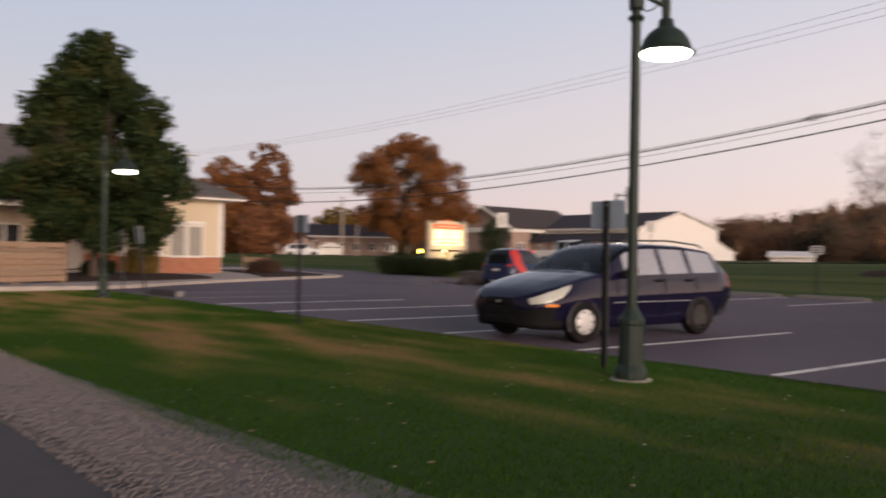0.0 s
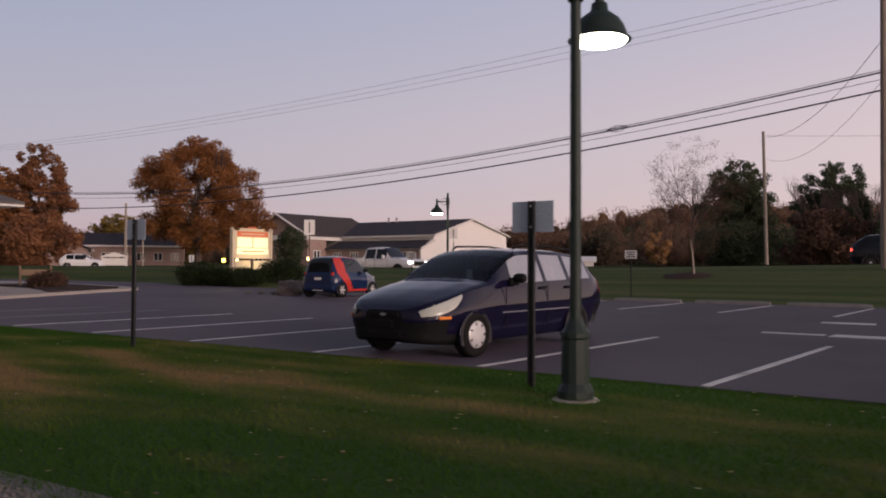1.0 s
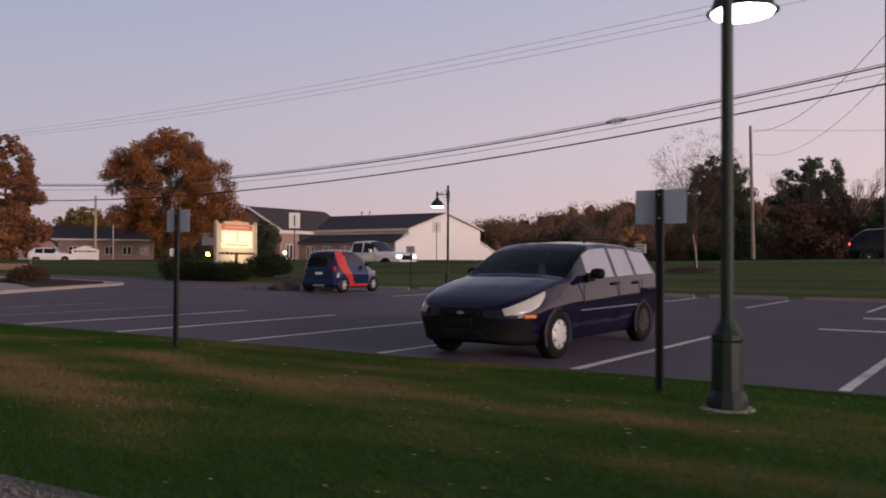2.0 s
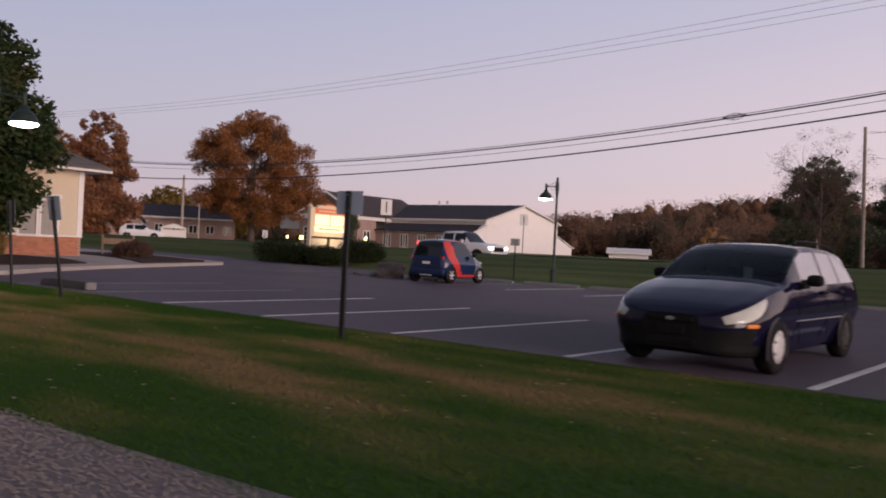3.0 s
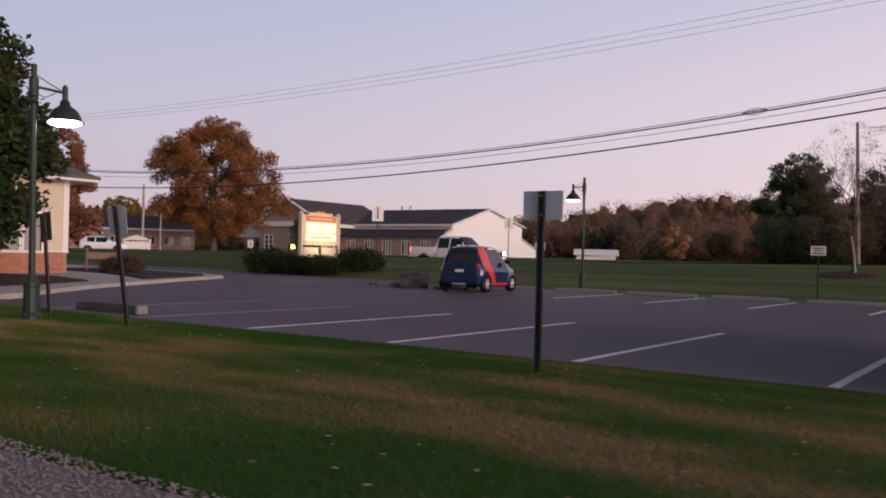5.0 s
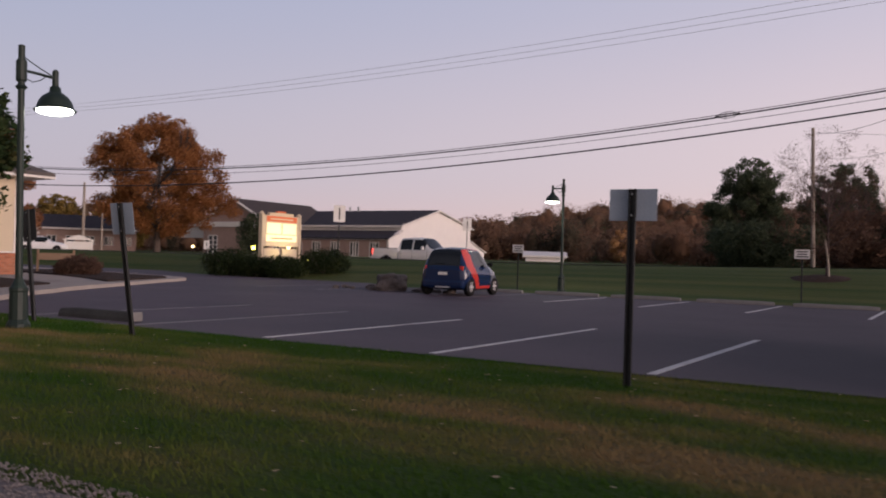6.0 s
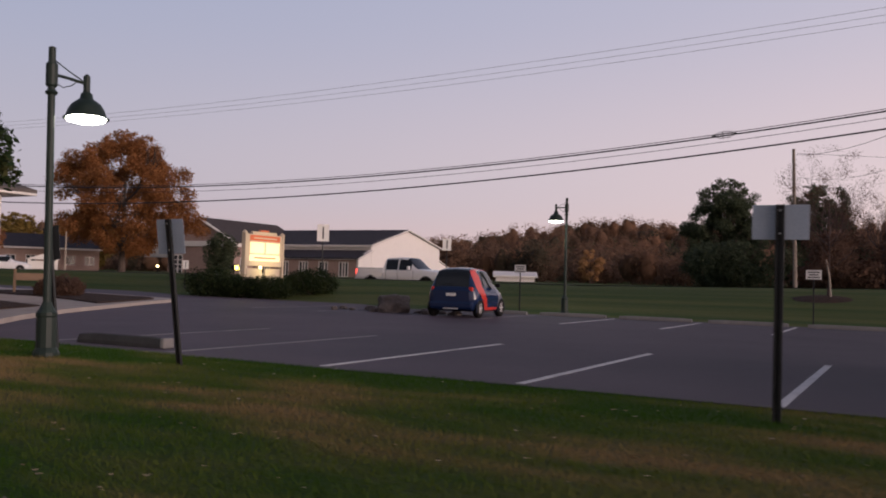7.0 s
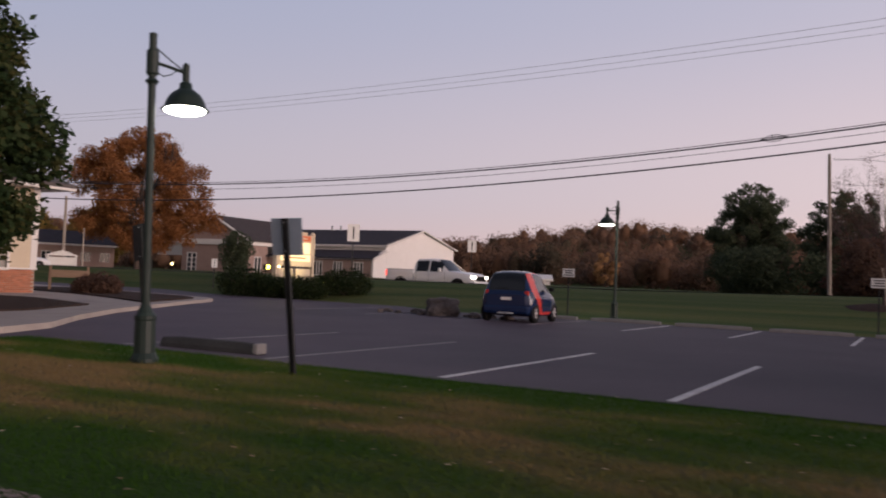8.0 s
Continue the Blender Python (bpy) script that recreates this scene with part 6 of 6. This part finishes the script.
def utility_pole(x, y, top, r=0.15, arms=(), label="weathered wooden utility pole beside the road", lean=0.0, mat="pole_wood"):
    z0 = height(x, y)
    t = thing("utility_pole", pose(x, y, z0, 0, lean, 0), label, "utility pole", "utility poles")
    part("pole", tube([(0, 0, -0.5), (0, 0, (top - z0) * 0.5), (0, 0, top - z0)], r, r * 0.68, 12), mat, t)
    for z, half in arms:
        part("crossarm", box(-0.06, 0.06, -half, half, z - z0 - 0.06, z - z0 + 0.06, bevel=0.01), "pole_wood", t)
        for y2 in (-half + 0.1, 0.0, half - 0.1):
            part("insulator", lathe([(0.03, 0), (0.06, 0.05), (0.03, 0.1), (0.05, 0.14), (0.0, 0.2)], 10, pose(0, y2, z - z0 + 0.06)), "alu", t)
    return t


utility_pole(6.0, 28.1, 12.6, 0.17, ((12.2, 1.1),))
utility_pole(-4.3, 50.9, 10.5, 0.14, (), "leaning wooden utility pole beyond the road", -1.2)
utility_pole(-74, 28.1, 12.0, 0.16, ((11.6, 1.1),))
utility_pole(62, 28.1, 12.6, 0.17, ((12.2, 1.1),))
utility_pole(-86.0, 55.8, 9.2, 0.20, (), "pale tall pole before the far building", mat="pale_bark")
utility_pole(-84.9, 57.6, 5.6, 0.12, (), "slim pale pole before the far building", mat="pale_bark")


def cable(p, q, sag, r, mat="wire", label="black overhead cable strung along the road"):
    p, q = Vector(p), Vector(q)
    pts = []
    for i in range(41):
        s = i / 40
        v = p.lerp(q, s)
        v.z -= 4 * sag * s * (1 - s)
        pts.append(v)
    return tagged(part("overhead_cable", tube(pts, r, r, 5), mat), label, "cable", "overhead cables")


# spans between the roadside poles: thick trunk cable above, a second below, thin wires between
for b, left in ((-74, True), (62, False)):
    cable((6.0, 28.1, 8.86), (b, 28.1, 8.86 if left else 9.4), 2.56 if left else 1.0, 0.034)
    cable((6.0, 28.1, 8.95), (b, 28.1, 8.95 if left else 9.5), 2.54 if left else 1.0, 0.016)
    cable((6.0, 28.1, 8.58), (b, 28.1, 8.45 if left else 9.1), 2.50 if left else 1.0, 0.013)
    cable((6.0, 28.1, 8.15), (b, 28.1, 7.2 if left else 8.8), 2.26 if left else 1.0, 0.036)
    for y2 in (-1.0, 0.0, 1.0):
        cable((6.0, 28.1 + y2, 12.4), (b, 28.1 + y2, 11.8 if left else 12.4), 1.15, 0.008, "wire_far", "thin pale overhead wire along the road")
bm = bmesh.new()
for k in range(4):
    a = k * math.pi / 2 + 0.4
    add_tube(bm, [(-0.55, 0, 0), (-0.2, 0.11 * math.cos(a), 0.14 * math.sin(a)), (0.15, 0.11 * math.cos(a), 0.14 * math.sin(a)), (0.5, 0, 0)], 0.014, 0.014, 5)
add_tube(bm, [(-0.1, 0, -0.16), (-0.1, 0, 0.16)], 0.014, 0.014, 5)
cl = part("cable_splice", bm, "wire")
cl.matrix_world = pose(-5.15, 28.1, 7.67, 0, -4.5, 0)
tagged(cl, "open black cable splice loop on the overhead line", "cable splice")
cable((6.0, 28.1, 10.2), (-4.3, 50.9, 10.1), 1.0, 0.014)
cable((6.0, 28.1, 8.6), (-4.3, 50.9, 8.6), 1.2, 0.010)
cable((-4.3, 50.9, 10.2), (40, 62, 10.4), 0.8, 0.010)

# ---- trees ----
broadleaf("pear_tree", -21.7, 2.3, 10.0, 4.1, 1.8, 0.10, 80000, "leaf_pear", "tall dark green ornamental pear tree beside the house", 5, 0.20, "pyramid", depth=3, nblob=230, gaps=0.3, clump=0.18)
# low boughs that reach out on either side of the maple
boughs = [(d * 0.656, d * 0.754, z, r) for d, z, r in ((6.4, 8.2, 2.0), (7.6, 6.6, 2.0), (9.0, 7.6, 1.9), (8.2, 9.4, 1.7), (10.2, 6.0, 1.5), (5.5, 5.6, 1.8), (-7.6, 13.6, 1.7), (-8.6, 12.0, 1.4), (-6.4, 11.0, 1.7), (-5.0, 7.0, 1.8), (0.3, 17.0, 2.4), (2.4, 16.2, 2.3), (-2.4, 16.2, 2.3), (1.0, 14.4, 2.2), (4.2, 14.2, 2.2), (-4.4, 14.4, 2.1))]
broadleaf("maple_tree", -91, 71.2, 19.4, 10.2, 2.8, 0.16, 72000, "leaf_maple", "broad russet autumn maple before the church", 8, 0.55, "round", depth=5, nblob=130, gaps=0.25, clump=0.15, lobes=boughs)
broadleaf("autumn_tree", -85.8, 44, 14.6, 4.4, 1.5, 0.17, 32000, "leaf_rust", "tall brown-red autumn tree behind the house", 9, 0.35, "egg", depth=4, nblob=130, gaps=0.3, clump=0.2)
broadleaf("autumn_tree", -87.0, 38.4, 13.2, 4.6, 1.0, 0.17, 32000, "leaf_maple", "orange autumn tree behind the house", 10, 0.35, "egg", depth=4, nblob=130, gaps=0.3, clump=0.2)
broadleaf("autumn_tree", -80.4, 40.5, 6.5, 5.0, 0.6, 0.22, 9000, "leaf_rust", "low spreading brown autumn tree behind the house", 12, 0.3, "round", depth=4, nblob=22, gaps=0.5)
broadleaf("pine_tree", -12.0, 71, 10.2, 4.4, 0.3, 0.10, 60000, "leaf_conifer", "dark shaggy evergreen tree beyond the road", 21, 0.3, "egg", depth=5, nblob=210, gaps=0.2, clump=0.17)
broadleaf("pine_tree", -4.5, 76, 10.0, 4.8, 0.5, 0.11, 44000, "leaf_conifer", "dark shaggy evergreen tree beyond the road", 22, 0.3, "egg", depth=4, nblob=110, gaps=0.3, clump=0.165)
broadleaf("pine_tree", 5, 74, 9.0, 5.0, 0.5, 0.11, 44000, "leaf_dark_red", "dark red-brown tree beyond the road", 23, 0.3, "round", depth=4, nblob=110, gaps=0.3, clump=0.165)
broadleaf("pine_tree", 13, 80, 9.6, 5.5, 0.6, 0.20, 15000, "leaf_conifer", "dark evergreen tree beyond the road", 24, 0.3, "egg", depth=4, nblob=110, gaps=0.3, clump=0.165)
broadleaf("pine_tree", 23, 82, 9.4, 6.0, 0.6, 0.22, 14000, "leaf_dark_red", "dark red-brown tree beyond the road", 25, 0.3, "round", depth=4, nblob=110, gaps=0.3, clump=0.165)
broadleaf("pine_tree", 34, 84, 9.0, 6.5, 0.6, 0.22, 14000, "leaf_conifer", "dark evergreen tree beyond the road", 26, 0.3, "egg", depth=4, nblob=110, gaps=0.3, clump=0.165)
crab = broadleaf("crab_apple_tree", -1.0, 26.3, 6.0, 2.5, 0.9, 0.022, 15000, "leaf_dark_red", "nearly bare small crab apple tree in a mulch ring", 31, 0.06, "round", "twig", depth=6, nblob=70, gaps=0.02, clump=0.2)
part("stake", tube([(0.12, -0.1, -0.1), (0.05, -0.1, 0.8), (-0.06, -0.1, 1.5)], 0.045, 0.035, 8), "pale_bark", crab, "pale leaning support stake")


def bare_tree(x, y, h, seed, r=0.16, depth=6, label="bare grey-brown tree beyond the road", spread=0.55):
    t = thing("bare_tree", pose(x, y, height(x, y)), label, "tree", "bare trees")
    rng = random.Random(seed)
    bm = bmesh.new()
    add_tube(bm, [(0, 0, -0.3), (0.05, 0, h * 0.2), (0, 0.05, h * 0.42)], r, r * 0.7, 8)
    part("trunk", bm, "twig", t)
    for k in range(6):
        bm = bmesh.new()
        a = k * 1.05 + rng.uniform(-0.3, 0.3)
        limbs(bm, Vector((0, 0, h * rng.uniform(0.18, 0.42))), Vector((math.cos(a) * 0.6, math.sin(a) * 0.6, 0.9)).normalized(), h * 0.22, r * 0.45, depth - 1, rng, spread, None, 0.2)
        part("limb", bm, "twig", t)
    return t


bare_tree(-3.0, 62, 8.6, 81)
bare_tree(1.0, 60, 8.0, 82)
bare_tree(14, 64, 9.0, 84)
broadleaf("bush_row", -2.0, 58, 4.6, 3.8, 0.3, 0.16, 6000, "leaf_dark_red", "dark red-brown hedge thicket beyond the road", 33, 0.08, "round", depth=3, nblob=22, gaps=0.4)
broadleaf("bush_row", 5.5, 58, 4.8, 4.2, 0.3, 0.16, 6000, "leaf_conifer", "dark thicket beyond the road", 34, 0.08, "round", depth=3, nblob=22, gaps=0.4)
broadleaf("bush_row", 14, 60, 4.8, 4.6, 0.3, 0.16, 6000, "leaf_dark_red", "dark red-brown hedge thicket beyond the road", 35, 0.08, "round", depth=3, nblob=22, gaps=0.4)
broadleaf("bush_row", -10, 66, 4.2, 4.6, 0.3, 0.16, 6000, "leaf_conifer", "dark thicket beyond the road", 36, 0.08, "round", depth=3, nblob=22, gaps=0.4)
broadleaf("orange_tree", -49.0, 146, 6.6, 2.7, 0.8, 0.22, 5500, "leaf_pale_orange", "pale orange autumn tree at the wood's edge", 37, 0.15, "round", depth=3, nblob=14, gaps=0.4)


broadleaf("yellow_tree", -150, 96, 11, 7, 1.0, 0.34, 7000, "leaf_yellow", "yellow-brown autumn tree behind the far hall", 51, 0.3, "round", depth=3, nblob=60, gaps=0.3, clump=0.2)
broadleaf("yellow_tree", -143, 107, 12, 7, 1.0, 0.34, 7000, "leaf_yellow", "yellow-brown autumn tree behind the far hall", 52, 0.3, "round", depth=3, nblob=60, gaps=0.3, clump=0.2)
broadleaf("yellow_tree", -163, 84, 11, 8, 1.0, 0.34, 7000, "leaf_rust", "rusty autumn tree behind the far hall", 53, 0.3, "round", depth=3, nblob=60, gaps=0.3, clump=0.2)


# far woods on the rising ground
def woods():
    rng = np.random.default_rng(3)
    blobs, cores, faces = [], [], []
    bm = bmesh.new()
    bmesh.ops.create_icosphere(bm, subdivisions=2, radius=1)
    ball = np.array([v.co[:] for v in bm.verts])
    tri = np.array([[v.index for v in f.verts] for f in bm.faces])
    bm.free()
    for _ in range(2600):
        y = rng.uniform(150, 440)
        x = rng.uniform(-1.5 * y - 60, 0.45 * y + 10)
        h = rng.uniform(5.5, 9.8)
        r = rng.uniform(2.2, 4.6)
        z = height(x, y)
        blobs.append((x, y, z + h * 0.62, r, r, h * 0.38))
        blobs.append((x + rng.uniform(-2, 2), y + rng.uniform(-2, 2), z + h * 0.28, r * 1.1, r * 1.1, h * 0.32))
        lump = ball * (0.86 + 0.10 * rng.normal(size=(len(ball), 1)))
        faces.append(tri + len(ball) * len(cores))
        cores.append(lump * (r * 0.62, r * 0.62, h * 0.38) + (x, y, z + h * 0.42))
    core = link_mesh("far_woods", np.concatenate(cores).tolist(), np.concatenate(faces).tolist(), "leaf_wood", smooth=True)
    tagged(core, "dense inner mass of the autumn woods", "woods", kind="stuff")
    ob = crown_mesh("far_woods", blobs, 0.30, 640000, "leaf_wood", None, 4, shell=0.5, near=2.0)
    return tagged(ob, "autumn brown woods on the far hill", "woods", kind="stuff")


woods()

# ---- grass, stones and fallen leaves ----


def blades(name, x0, x1, ya, yb, count, tall, seed, zf, mat="grass"):
    rng = np.random.default_rng(seed)
    x = rng.uniform(x0, x1, count)
    y = rng.uniform(ya, yb, count)
    z = np.array([zf(a, b) for a, b in zip(x, y)])
    a = rng.uniform(0, 2 * math.pi, count)
    h = tall * rng.uniform(0.45, 1.15, count)
    w = 0.0025 + 0.002 * rng.random(count)
    lean = rng.normal(0, 0.5, (count, 2)) * h[:, None]
    p = np.stack([x, y, z], 1)
    u = np.stack([np.cos(a) * w, np.sin(a) * w, np.zeros(count)], 1)
    tip = p + np.stack([lean[:, 0], lean[:, 1], h], 1)
    verts = np.stack([p - u, p + u, tip], 1).reshape(-1, 3)
    me = bpy.data.meshes.new(name)
    me.vertices.add(len(verts))
    me.vertices.foreach_set("co", verts.ravel())
    me.loops.add(count * 3)
    me.loops.foreach_set("vertex_index", np.arange(count * 3))
    me.polygons.add(count)
    me.polygons.foreach_set("loop_start", np.arange(count) * 3)
    me.polygons.foreach_set("loop_total", np.full(count, 3))
    me.update()
    me.materials.append(M[mat])
    return new(name, me)


tagged(blades("grass", -12.8, 13.5, -6.12, 0.03, 330000, 0.042, 11, strip_z), "short mown grass with straw-brown patches", "grass", kind="stuff")


def scatter_chips(name, n, region, size, zf, mat, seed, flatness, label, category):
    rng = np.random.default_rng(seed)
    verts, faces = [], []
    for _ in range(n):
        x, y = rng.uniform(region[0], region[1]), rng.uniform(region[2], region[3])
        s = size * rng.uniform(0.4, 1.3)
        a = rng.uniform(0, 6.28)
        z = zf(x, y)
        b = len(verts)
        if flatness:
            t = rng.uniform(-0.4, 0.4)
            for k, (r, dz) in enumerate(((1.0, 0), (0.62, 0.3), (1.0, t), (0.62, -0.2), (0.8, 0.5))):
                q = a + k * 1.2566
                verts.append((x + s * r * math.cos(q), y + s * r * math.sin(q), z + 0.025 + s * 0.3 * dz))
            faces.append((b, b + 1, b + 2, b + 3, b + 4))
        else:
            for dx, dy, dz in ((1, 0, 0), (0, 1, 0), (-1, 0, 0), (0, -1, 0), (0, 0, 0.8), (0, 0, -0.6)):
                k = rng.uniform(0.6, 1.2)
                verts.append((x + s * k * (dx * math.cos(a) - dy * math.sin(a)), y + s * k * (dx * math.sin(a) + dy * math.cos(a)), z + s * k * dz))
            for i in range(4):
                j = (i + 1) % 4
                faces += [(b + i, b + j, b + 4), (b + j, b + i, b + 5)]
    return tagged(link_mesh(name, verts, faces, mat), label, category, kind="stuff")


scatter_chips("gravel_stones", 24000, (-6, 12.5, -6.95, -6.0), 0.0115, lambda x, y: -0.002, "stone", 5, 0, "loose pale gravel stones", "gravel")
scatter_chips("fallen_leaves", 420, (-12, 13, -6.1, -0.1), 0.026, strip_z, "fallen", 6, 1, "scattered pale fallen leaves on the grass", "leaves")


# bricks of the house base, laid in courses
def brick_course():
    me = bpy.data.meshes.new("brick")
    bm = box(-0.012, 0.012, -0.097, 0.097, -0.029, 0.029, bevel=0.003)
    bm.to_mesh(me)
    bm.free()
    me.materials.append(M["house_brick"])
    base = bpy.data.objects["base_wall"]
    for j in range(13):
        y = y0 + 0.1 + (0.104 if j % 2 else 0.0)
        while y < y1 - 0.08:
            ob = new("brick", me)
            ob.parent = base
            ob.location = (hx - 0.018, y, 0.09 + j * 0.0665)
            y += 0.208


brick_course()
